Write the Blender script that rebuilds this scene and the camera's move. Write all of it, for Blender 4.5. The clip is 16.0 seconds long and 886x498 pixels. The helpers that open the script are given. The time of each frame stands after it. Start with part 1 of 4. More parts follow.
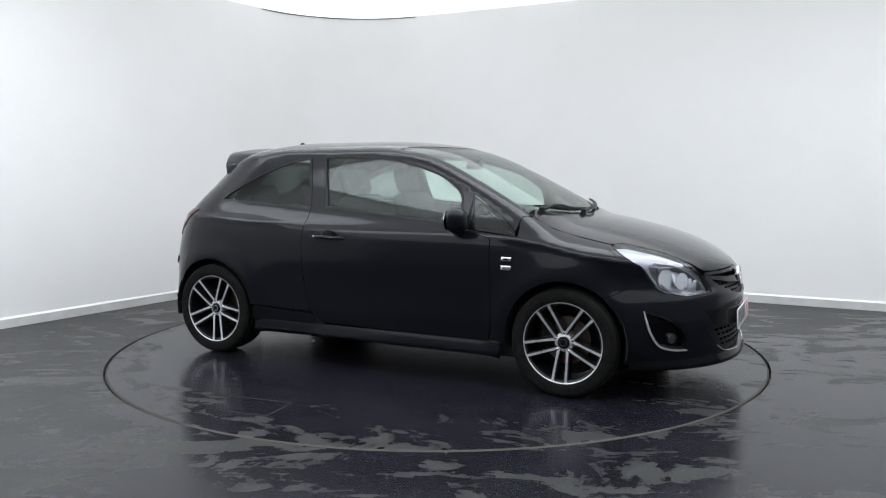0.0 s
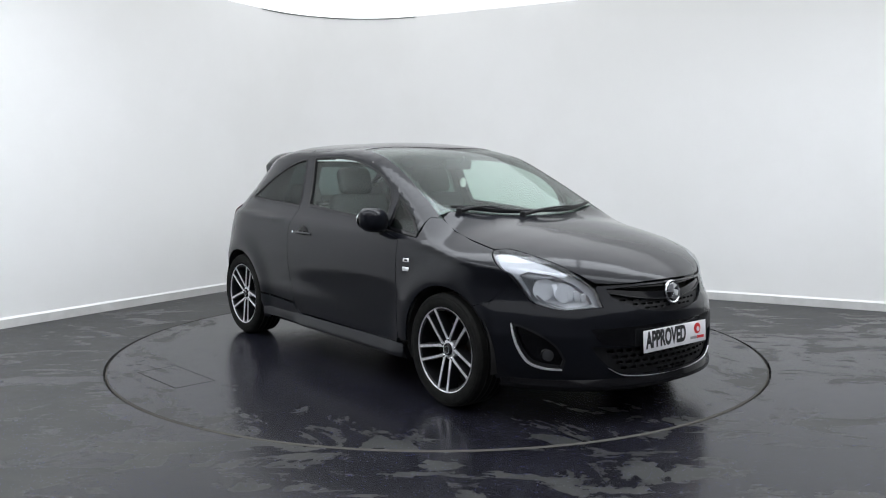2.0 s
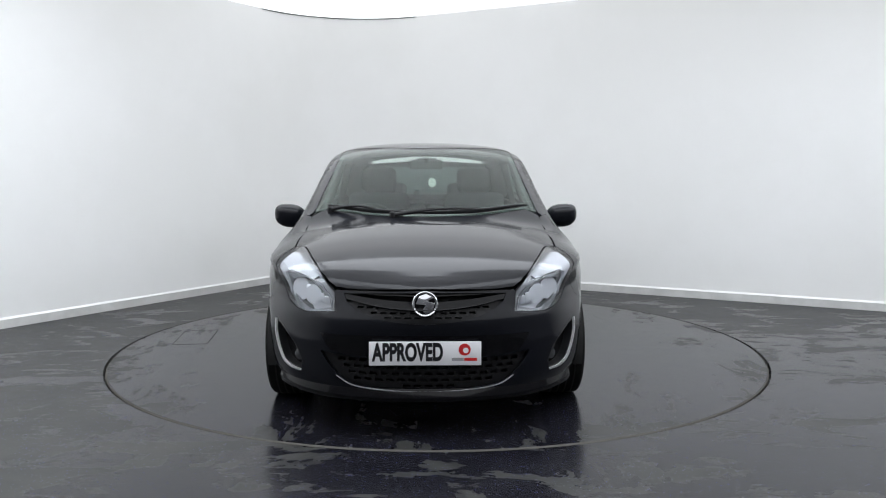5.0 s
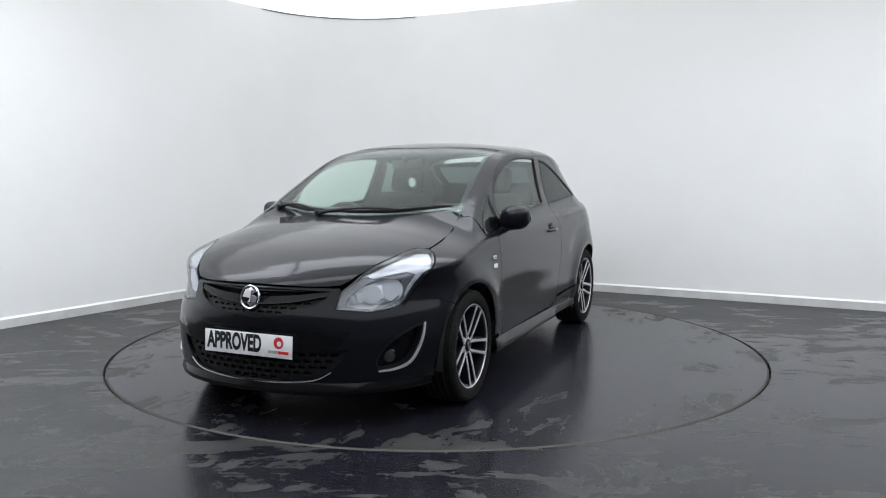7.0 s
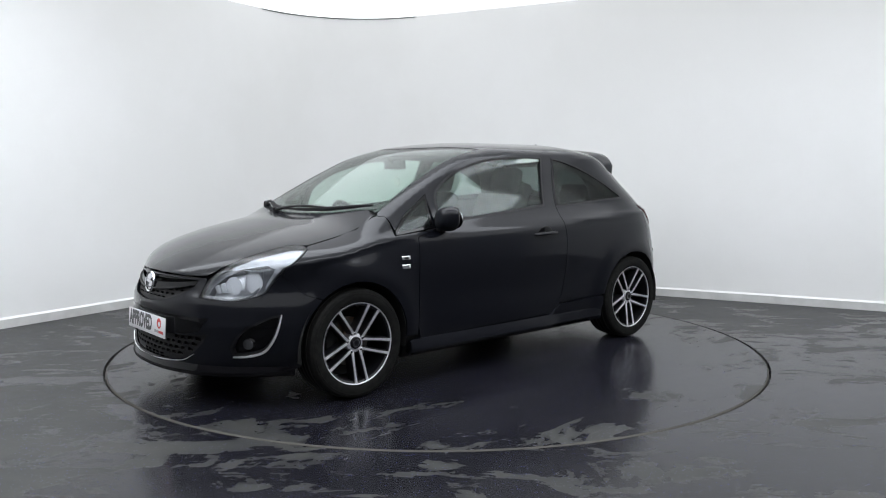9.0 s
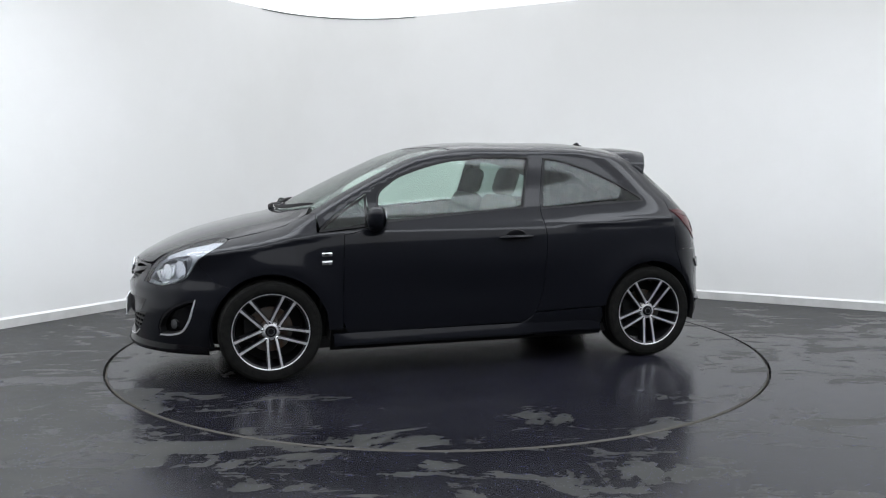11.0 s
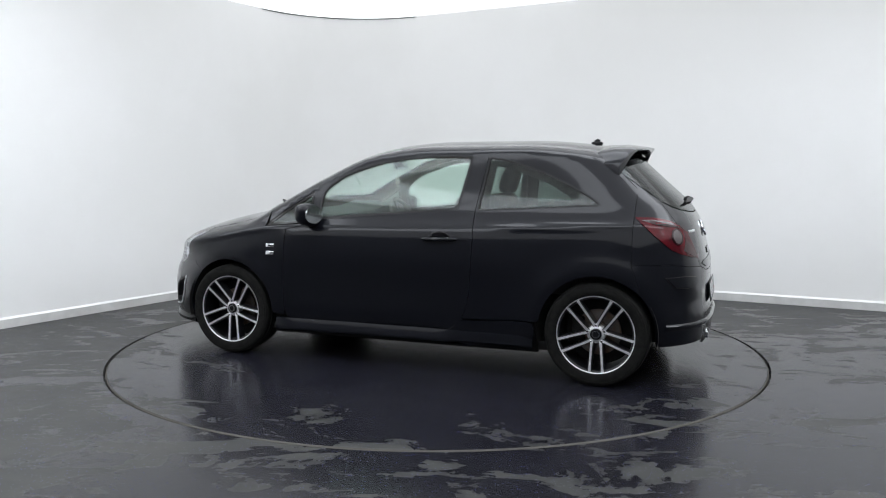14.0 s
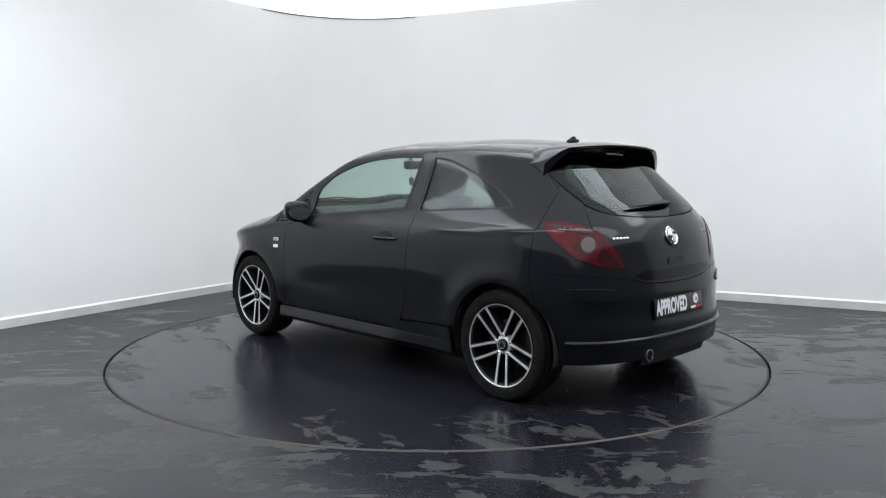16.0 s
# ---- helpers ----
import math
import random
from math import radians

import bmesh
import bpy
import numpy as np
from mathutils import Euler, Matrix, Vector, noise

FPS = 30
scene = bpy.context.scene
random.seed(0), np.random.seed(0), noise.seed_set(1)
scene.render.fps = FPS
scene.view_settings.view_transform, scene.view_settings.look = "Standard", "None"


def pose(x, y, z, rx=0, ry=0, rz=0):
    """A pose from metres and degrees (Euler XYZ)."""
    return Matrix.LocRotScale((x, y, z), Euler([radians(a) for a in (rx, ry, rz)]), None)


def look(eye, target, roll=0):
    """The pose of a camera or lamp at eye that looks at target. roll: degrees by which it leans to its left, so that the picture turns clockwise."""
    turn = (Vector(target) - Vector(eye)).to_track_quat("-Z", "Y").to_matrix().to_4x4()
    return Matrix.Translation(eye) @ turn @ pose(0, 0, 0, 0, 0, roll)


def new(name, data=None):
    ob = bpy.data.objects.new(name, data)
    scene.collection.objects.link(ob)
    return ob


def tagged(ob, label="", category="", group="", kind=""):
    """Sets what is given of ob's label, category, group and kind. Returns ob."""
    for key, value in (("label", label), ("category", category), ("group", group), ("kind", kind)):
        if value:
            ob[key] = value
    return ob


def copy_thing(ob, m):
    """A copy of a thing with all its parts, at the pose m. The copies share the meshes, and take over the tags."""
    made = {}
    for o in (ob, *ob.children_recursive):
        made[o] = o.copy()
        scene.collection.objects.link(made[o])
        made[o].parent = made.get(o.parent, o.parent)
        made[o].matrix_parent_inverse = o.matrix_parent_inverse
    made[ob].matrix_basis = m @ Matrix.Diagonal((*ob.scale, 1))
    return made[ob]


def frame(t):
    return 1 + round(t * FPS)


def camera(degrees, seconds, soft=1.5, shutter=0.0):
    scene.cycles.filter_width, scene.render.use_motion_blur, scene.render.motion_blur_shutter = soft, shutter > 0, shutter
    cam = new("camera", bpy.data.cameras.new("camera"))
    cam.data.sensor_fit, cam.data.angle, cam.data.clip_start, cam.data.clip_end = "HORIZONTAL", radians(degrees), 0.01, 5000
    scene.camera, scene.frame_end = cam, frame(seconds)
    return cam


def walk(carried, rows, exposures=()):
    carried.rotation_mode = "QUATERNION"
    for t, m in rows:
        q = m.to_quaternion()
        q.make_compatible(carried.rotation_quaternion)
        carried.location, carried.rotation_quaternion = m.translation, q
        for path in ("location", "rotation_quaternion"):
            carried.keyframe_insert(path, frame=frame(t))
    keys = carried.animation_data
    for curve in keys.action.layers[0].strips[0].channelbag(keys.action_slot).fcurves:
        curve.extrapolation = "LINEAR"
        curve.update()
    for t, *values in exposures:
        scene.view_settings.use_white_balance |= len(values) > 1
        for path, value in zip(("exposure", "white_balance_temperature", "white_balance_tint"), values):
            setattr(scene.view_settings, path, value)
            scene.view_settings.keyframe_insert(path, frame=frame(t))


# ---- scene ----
import collections
from mathutils.geometry import delaunay_2d_cdt as cdt

# ---- camera: it stands still ----
cam = camera(58.0, 16.0, 1.1)
HOME = look((0, -5.72, 1.256), (0.0627, 4.232, 0.28), 0)
walk(cam, [(0.0, HOME), (16.0, HOME)])

# ---- light: a luminous stretched ceiling with brighter boxes over the table ----
world = bpy.data.worlds.new("world")
world.use_nodes = True
world.node_tree.nodes["Background"].inputs["Color"].default_value = (0.02, 0.02, 0.02, 1)
scene.world = world
scene.view_settings.exposure = 0.03
CEILING_GLOW = 1.15
BOX_GLOW = 5.0
TABLE_R = 2.226
CEIL = 3.0


# ---- materials ----
def material(name, color, rough=0.5, metal=0.0, **more):
    m = bpy.data.materials.new(name)
    m.use_nodes = True
    b = m.node_tree.nodes["Principled BSDF"]
    b.inputs["Base Color"].default_value = (*color, 1)
    b.inputs["Roughness"].default_value = rough
    b.inputs["Metallic"].default_value = metal
    for k, v in more.items():
        b.inputs[k.replace("_", " ")].default_value = v
    return m


def node(m, kind, **values):
    """A node with its attributes and inputs set (inputs by name, with _ for blanks)."""
    n = m.node_tree.nodes.new(kind)
    for k, v in values.items():
        if k == "op":
            n.operation = v
        elif k == "inputs":
            for i, w in v.items():
                n.inputs[i].default_value = w
    return n


def link(m, a, b):
    m.node_tree.links.new(a, b)


def bsdf(m):
    return m.node_tree.nodes["Principled BSDF"]


def math_node(m, op, a, b=None, c=None):
    n = m.node_tree.nodes.new("ShaderNodeMath")
    n.operation = op
    for i, v in enumerate((a, b, c)):
        if v is None:
            continue
        if isinstance(v, (int, float)):
            n.inputs[i].default_value = v
        else:
            link(m, v, n.inputs[i])
    return n.outputs[0]


def ramp(m, fac, lo, hi, a=0.0, b=1.0):
    n = m.node_tree.nodes.new("ShaderNodeMapRange")
    n.interpolation_type = "SMOOTHSTEP"
    link(m, fac, n.inputs["Value"])
    for k, v in (("From Min", lo), ("From Max", hi), ("To Min", a), ("To Max", b)):
        n.inputs[k].default_value = v
    return n.outputs["Result"]


def noise_tex(m, scale, detail=4.0, rough=0.55, vec=None, distortion=0.0):
    n = m.node_tree.nodes.new("ShaderNodeTexNoise")
    n.inputs["Scale"].default_value = scale
    n.inputs["Detail"].default_value = detail
    n.inputs["Roughness"].default_value = rough
    n.inputs["Distortion"].default_value = distortion
    if vec is not None:
        link(m, vec, n.inputs["Vector"])
    return n.outputs["Fac"]


def mix_color(m, fac, a, b):
    n = m.node_tree.nodes.new("ShaderNodeMix")
    n.data_type = "RGBA"
    link(m, fac, n.inputs[0])
    for sock, v in ((n.inputs[6], a), (n.inputs[7], b)):
        if isinstance(v, tuple):
            sock.default_value = (*v, 1)
        else:
            link(m, v, sock)
    return n.outputs[2]


def grain(m, scale, strength, distance=0.001):
    """Fine relief on the whole surface."""
    tc = m.node_tree.nodes.new("ShaderNodeTexCoord").outputs["Object"]
    b = m.node_tree.nodes.new("ShaderNodeBump")
    b.inputs["Strength"].default_value = strength
    b.inputs["Distance"].default_value = distance
    link(m, noise_tex(m, scale, 3, 0.6, tc), b.inputs["Height"])
    link(m, b.outputs[0], bsdf(m).inputs["Normal"])
    return m


def vary(m, color, other, scale, lo=0.35, hi=0.65):
    tc = m.node_tree.nodes.new("ShaderNodeTexCoord").outputs["Object"]
    f = ramp(m, noise_tex(m, scale, 5, 0.6, tc), lo, hi)
    link(m, mix_color(m, f, color, other), bsdf(m).inputs["Base Color"])
    return m


def wet_floor(name, shape, patch):
    """Dark speckled vinyl, partly wet: a smooth dark film with dry matt islands and wiped streaks. shape(m, vec, noise) gives the wetness."""
    m = material(name, (0.05, 0.05, 0.05), 0.4, Specular_IOR_Level=0.30)
    tc = m.node_tree.nodes.new("ShaderNodeTexCoord").outputs["Object"]
    stretch = m.node_tree.nodes.new("ShaderNodeMapping")
    stretch.inputs["Scale"].default_value = (1.0, 1.5, 1.0)
    link(m, tc, stretch.inputs["Vector"])
    wipe = m.node_tree.nodes.new("ShaderNodeMapping")
    wipe.inputs["Scale"].default_value = (1.3, 11.0, 1.0)
    wipe.inputs["Rotation"].default_value = (0, 0, radians(38))
    link(m, tc, wipe.inputs["Vector"])
    big = noise_tex(m, patch, 8, 0.64, stretch.outputs[0], 0.7)
    fine = noise_tex(m, 11.0, 6, 0.7, tc, 0.4)
    streak = noise_tex(m, 1.0, 4, 0.6, wipe.outputs[0], 0.5)
    wet = shape(m, tc, big)
    wet = math_node(m, "ADD", wet, math_node(m, "MULTIPLY", math_node(m, "SUBTRACT", fine, 0.5), 0.26))
    wet = math_node(m, "ADD", wet, math_node(m, "MULTIPLY", math_node(m, "SUBTRACT", streak, 0.5), 0.34))
    wet = ramp(m, wet, 0.42, 0.50)
    cells = m.node_tree.nodes.new("ShaderNodeTexVoronoi")
    cells.inputs["Scale"].default_value = 95.0
    link(m, tc, cells.inputs["Vector"])
    dot = ramp(m, cells.outputs["Distance"], 0.15, 0.28, 1.0, 0.0)
    pick = m.node_tree.nodes.new("ShaderNodeSeparateColor")
    link(m, cells.outputs["Color"], pick.inputs[0])
    speck = math_node(m, "MULTIPLY", dot, math_node(m, "GREATER_THAN", pick.outputs[0], 0.78))
    tint = mix_color(m, pick.outputs[1], (0.22, 0.22, 0.26), (0.10, 0.11, 0.40))
    cloud = ramp(m, noise_tex(m, 3.0, 5, 0.6, tc), 0.3, 0.7)
    dry = mix_color(m, cloud, (0.026, 0.027, 0.026), (0.041, 0.041, 0.038))
    damp = mix_color(m, cloud, (0.007, 0.007, 0.010), (0.012, 0.012, 0.016))
    base = mix_color(m, wet, dry, damp)
    base = mix_color(m, math_node(m, "MULTIPLY", speck, 0.9), base, tint)
    link(m, base, bsdf(m).inputs["Base Color"])
    link(m, math_node(m, "MULTIPLY_ADD", wet, -0.29, math_node(m, "MULTIPLY_ADD", fine, 0.12, 0.44)), bsdf(m).inputs["Roughness"])
    b = m.node_tree.nodes.new("ShaderNodeBump")
    b.inputs["Strength"].default_value = 0.05
    b.inputs["Distance"].default_value = 0.002
    link(m, noise_tex(m, 60, 3, 0.6, tc), b.inputs["Height"])
    link(m, b.outputs[0], bsdf(m).inputs["Normal"])
    return m


def floor_wetness(m, vec, big):
    d = m.node_tree.nodes.new("ShaderNodeVectorMath")
    d.operation = "DISTANCE"
    link(m, vec, d.inputs[0])
    d.inputs[1].default_value = (1.0, -1.6, 0)
    near = ramp(m, d.outputs["Value"], 1.4, 3.4, 0.04, -0.14)
    return math_node(m, "ADD", math_node(m, "MULTIPLY_ADD", math_node(m, "SUBTRACT", big, 0.5), 1.25, 0.5), near)


def table_wetness(m, vec, big):
    d = m.node_tree.nodes.new("ShaderNodeVectorMath")
    d.operation = "LENGTH"
    link(m, vec, d.inputs[0])
    rim = ramp(m, d.outputs["Value"], 1.3, 2.2, 0.20, 0.02)
    return math_node(m, "ADD", math_node(m, "MULTIPLY_ADD", math_node(m, "SUBTRACT", big, 0.5), 1.2, 0.5), rim)


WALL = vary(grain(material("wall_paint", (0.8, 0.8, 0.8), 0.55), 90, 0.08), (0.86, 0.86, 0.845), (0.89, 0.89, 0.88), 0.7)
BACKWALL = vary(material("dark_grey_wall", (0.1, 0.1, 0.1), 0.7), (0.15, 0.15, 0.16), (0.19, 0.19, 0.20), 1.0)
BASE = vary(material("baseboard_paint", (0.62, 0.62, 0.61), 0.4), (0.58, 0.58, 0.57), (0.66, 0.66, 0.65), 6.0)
TRIM_LIT = material("lit_trim_paint", (0.88, 0.88, 0.87), 0.35)
FLOOR = wet_floor("floor_vinyl", floor_wetness, 1.7)
TABLE = wet_floor("turntable_vinyl", table_wetness, 2.1)
SEAM = material("rubber_seam", (0.012, 0.011, 0.010), 0.7)
SEAL = grain(material("sealing_strip", (0.04, 0.035, 0.026), 0.5), 60, 0.4)
GLOW = material("light_skin", (0.85, 0.85, 0.85), 0.6, Emission_Color=(0.97, 1.0, 1.04, 1), Emission_Strength=CEILING_GLOW)
BOX = material("light_box", (0.85, 0.85, 0.85), 0.6, Emission_Color=(0.93, 0.98, 1.05, 1), Emission_Strength=BOX_GLOW)
PAINT = material("black_metallic_paint", (0.012, 0.012, 0.016), 0.36, 0.0, Coat_Weight=1.0, Coat_Roughness=0.09, Coat_IOR=1.30, Specular_IOR_Level=0.05)
vary(PAINT, (0.0036, 0.0040, 0.0060), (0.0075, 0.0083, 0.0118), 400, 0.4, 0.6)
PLASTIC = grain(material("black_plastic", (0.008, 0.008, 0.009), 0.45, Specular_IOR_Level=0.25), 300, 0.15)
GLOSS = material("gloss_black", (0.004, 0.004, 0.005), 0.10, Specular_IOR_Level=0.25)
DARK = material("dark_underside", (0.008, 0.008, 0.008), 0.8)
CLOTH = vary(grain(material("seat_cloth", (0.03, 0.03, 0.033), 0.9), 220, 0.6), (0.012, 0.012, 0.013), (0.024, 0.024, 0.026), 60)
DASH = grain(material("dashboard_plastic", (0.022, 0.022, 0.023), 0.6), 200, 0.4)
CHROME = material("chrome", (0.75, 0.76, 0.78), 0.12, 1.0)
SATIN = vary(material("machined_alloy", (0.7, 0.7, 0.72), 0.36, 0.7), (0.66, 0.66, 0.68), (0.82, 0.82, 0.84), 90)
RIMDARK = material("dark_alloy", (0.010, 0.010, 0.012), 0.3, 0.2)
TYRE = vary(grain(material("tyre_rubber", (0.016, 0.016, 0.016), 0.8, Specular_IOR_Level=0.15), 120, 0.3), (0.005, 0.005, 0.005), (0.010, 0.010, 0.009), 30)
STEEL = vary(material("brake_steel", (0.25, 0.24, 0.23), 0.4, 1.0), (0.22, 0.21, 0.20), (0.20, 0.13, 0.09), 14)
REFLECT = material("lamp_reflector", (0.84, 0.85, 0.88), 0.2, 0.1)
FROST = vary(material("lamp_diffuser", (0.42, 0.43, 0.46), 0.3), (0.34, 0.35, 0.38), (0.50, 0.51, 0.54), 30)
REDLENS = vary(material("red_lens", (0.06, 0.003, 0.006), 0.12, 0.0, Specular_IOR_Level=0.3), (0.050, 0.002, 0.005), (0.085, 0.003, 0.007), 14)
REDDARK = material("dark_red_lens", (0.022, 0.002, 0.004), 0.08)
SMOKE = material("smoked_lens", (0.10, 0.085, 0.085), 0.12)
FOGGLASS = material("fog_glass", (0.045, 0.046, 0.050), 0.10)
WHITE = material("plate_white", (0.80, 0.80, 0.82), 0.25)
INK = material("plate_black", (0.008, 0.008, 0.01), 0.3)
RED = material("plate_red", (0.55, 0.02, 0.02), 0.35)
GREY = material("plate_grey", (0.30, 0.30, 0.31), 0.35)
ORANGE = material("hanger_card", (0.75, 0.75, 0.70), 0.6)
LAMPCASE = material("lamp_case", (0.20, 0.205, 0.22), 0.32, 0.3)
MIRROR = material("mirror_glass", (0.40, 0.42, 0.42), 0.12, 1.0)


def pane(name, tint, gloss=0.02):
    """Thin tinted glass: clear through, with the gloss of a pane."""
    m = bpy.data.materials.new(name)
    m.use_nodes = True
    t = m.node_tree
    t.nodes.clear()
    out = t.nodes.new("ShaderNodeOutputMaterial")
    clear = t.nodes.new("ShaderNodeBsdfTransparent")
    clear.inputs[0].default_value = (*tint, 1)
    shine = t.nodes.new("ShaderNodeBsdfGlossy")
    shine.inputs["Roughness"].default_value = gloss
    f = t.nodes.new("ShaderNodeLayerWeight")
    f.inputs[0].default_value = 0.5
    fall = math_node(m, "MULTIPLY_ADD", math_node(m, "POWER", f.outputs["Facing"], 5.0), 0.8, 0.032)
    mix = t.nodes.new("ShaderNodeMixShader")
    t.links.new(fall, mix.inputs[0])
    t.links.new(clear.outputs[0], mix.inputs[1])
    t.links.new(shine.outputs[0], mix.inputs[2])
    t.links.new(mix.outputs[0], out.inputs[0])
    return m


GLASS = pane("green_glass", (0.86, 0.93, 0.90))
TINTED = pane("tinted_glass", (0.52, 0.58, 0.56))
DARKGLASS = pane("privacy_glass", (0.36, 0.40, 0.40))
CLEAR = pane("clear_lens", (0.96, 0.97, 0.98))


# ---- mesh helpers ----
def part(name, bm, mat, parent=None, label="", smooth=True, angle=35):
    me = bpy.data.meshes.new(name)
    bmesh.ops.recalc_face_normals(bm, faces=bm.faces)
    bm.to_mesh(me)
    bm.free()
    me.materials.append(mat)
    if smooth:
        me.shade_smooth()
        me.set_sharp_from_angle(angle=radians(angle))
    ob = new(name, me)
    ob.parent = parent
    if label:
        tagged(ob, label)
    return ob


def box(x, y, z, bevel=0.0, m=None, seg=2):
    bm = bmesh.new()
    bmesh.ops.create_cube(bm, size=1, matrix=Matrix.Diagonal((x, y, z, 1)))
    if bevel:
        bmesh.ops.bevel(bm, geom=bm.edges[:], offset=bevel, segments=seg, affect="EDGES", profile=0.5)
    if m is not None:
        bmesh.ops.transform(bm, matrix=m, verts=bm.verts)
    return bm


def lathe(profile, n=64, m=None, closed=False):
    """Turn (radius, height) points about z."""
    bm = bmesh.new()
    rings = []
    for r, h in profile:
        rings.append([bm.verts.new((r * math.cos(2 * math.pi * i / n), r * math.sin(2 * math.pi * i / n), h)) for i in range(n)])
    pairs = list(zip(rings, rings[1:])) + ([(rings[-1], rings[0])] if closed else [])
    for a, b in pairs:
        for i in range(n):
            bm.faces.new((a[i], a[(i + 1) % n], b[(i + 1) % n], b[i]))
    if not closed:
        for ring in (rings[0], rings[-1]):
            if profile[0 if ring is rings[0] else -1][0] > 1e-4:
                bm.faces.new(ring)
    if m is not None:
        bmesh.ops.transform(bm, matrix=m, verts=bm.verts)
    return bm


def tube(points, radius, n=10, closed=False, flat=1.0):
    """A round bar along points; radius a number or one a point."""
    bm = bmesh.new()
    pts = [Vector(q) for q in points]
    rings = []
    for i, q in enumerate(pts):
        a = pts[(i - 1) % len(pts)] if (i or closed) else q
        b = pts[(i + 1) % len(pts)] if (i < len(pts) - 1 or closed) else q
        d = (b - a).normalized()
        s = d.cross(Vector((0, 0, 1)))
        s = s.normalized() if s.length > 1e-3 else Vector((1, 0, 0))
        u = s.cross(d)
        r = radius[i] if isinstance(radius, (list, tuple)) else radius
        rings.append([bm.verts.new(q + s * r * math.cos(2 * math.pi * k / n) + u * r * flat * math.sin(2 * math.pi * k / n)) for k in range(n)])
    for a, b in list(zip(rings, rings[1:])) + ([(rings[-1], rings[0])] if closed else []):
        for k in range(n):
            bm.faces.new((a[k], a[(k + 1) % n], b[(k + 1) % n], b[k]))
    if not closed:
        bm.faces.new(rings[0])
        bm.faces.new(rings[-1])
    return bm


def prism(outline, depth, m=None, bevel=0.0):
    """A flat outline (x, y) made solid from z = 0 to depth."""
    bm = bmesh.new()
    f = bm.faces.new([bm.verts.new((x, y, 0)) for x, y in outline])
    got = bmesh.ops.extrude_face_region(bm, geom=[f])
    bmesh.ops.translate(bm, vec=(0, 0, depth), verts=[v for v in got["geom"] if isinstance(v, bmesh.types.BMVert)])
    if bevel:
        bmesh.ops.bevel(bm, geom=bm.edges[:], offset=bevel, segments=2, affect="EDGES", profile=0.5)
    if m is not None:
        bmesh.ops.transform(bm, matrix=m, verts=bm.verts)
    return bm


def add(bm, other):
    me = bpy.data.meshes.new("joined")
    other.to_mesh(me)
    other.free()
    bm.from_mesh(me)
    bpy.data.meshes.remove(me)
    return bm


# ---- the room ----
ALONG = Vector((0.5300, 0.8480)).normalized()
ACROSS = Vector((0.885, -0.4655)).normalized()
OUT_A, OUT_B = Vector((-ALONG.y, ALONG.x)), Vector((-ACROSS.y, ACROSS.x))
CORNER = Vector((-1.28, 4.11))
ROUND = 1.25
LONG, WIDE = 10.5, 10.5
OPEN = (-ALONG).angle(ACROSS)
MIDDLE = CORNER + (ACROSS - ALONG).normalized() * (ROUND / math.sin(OPEN / 2))


def plan_arc(off):
    """The rounded corner, off metres out of the room."""
    a0 = math.atan2(OUT_A.y, OUT_A.x)
    a1 = math.atan2(OUT_B.y, OUT_B.x)
    return [MIDDLE + Vector((math.cos(a0 + (a1 - a0) * i / 28), math.sin(a0 + (a1 - a0) * i / 28))) * (ROUND + off) for i in range(29)]


def wall_from(name, inner, outer, z0, z1, mat, parent=None):
    """A wall between two plan lines."""
    bm = bmesh.new()
    cols = []
    for a, b in zip(inner, outer):
        cols.append([bm.verts.new((a.x, a.y, z0)), bm.verts.new((a.x, a.y, z1)), bm.verts.new((b.x, b.y, z1)), bm.verts.new((b.x, b.y, z0))])
    for p, q in zip(cols, cols[1:]):
        for i in range(4):
            bm.faces.new((p[i], q[i], q[(i + 1) % 4], p[(i + 1) % 4]))
    bm.faces.new(cols[0])
    bm.faces.new(cols[-1])
    return tagged(part(name, bm, mat, parent), kind="structure")


def far_line(off):
    return [CORNER + OUT_A * off - ALONG * LONG, *plan_arc(off), CORNER + OUT_B * off + ACROSS * WIDE]


def near_line(off):
    out = (ALONG - ACROSS).normalized() * -off
    return [CORNER - ALONG * LONG + out, CORNER - ALONG * LONG + ACROSS * WIDE + out, CORNER + ACROSS * WIDE + out]


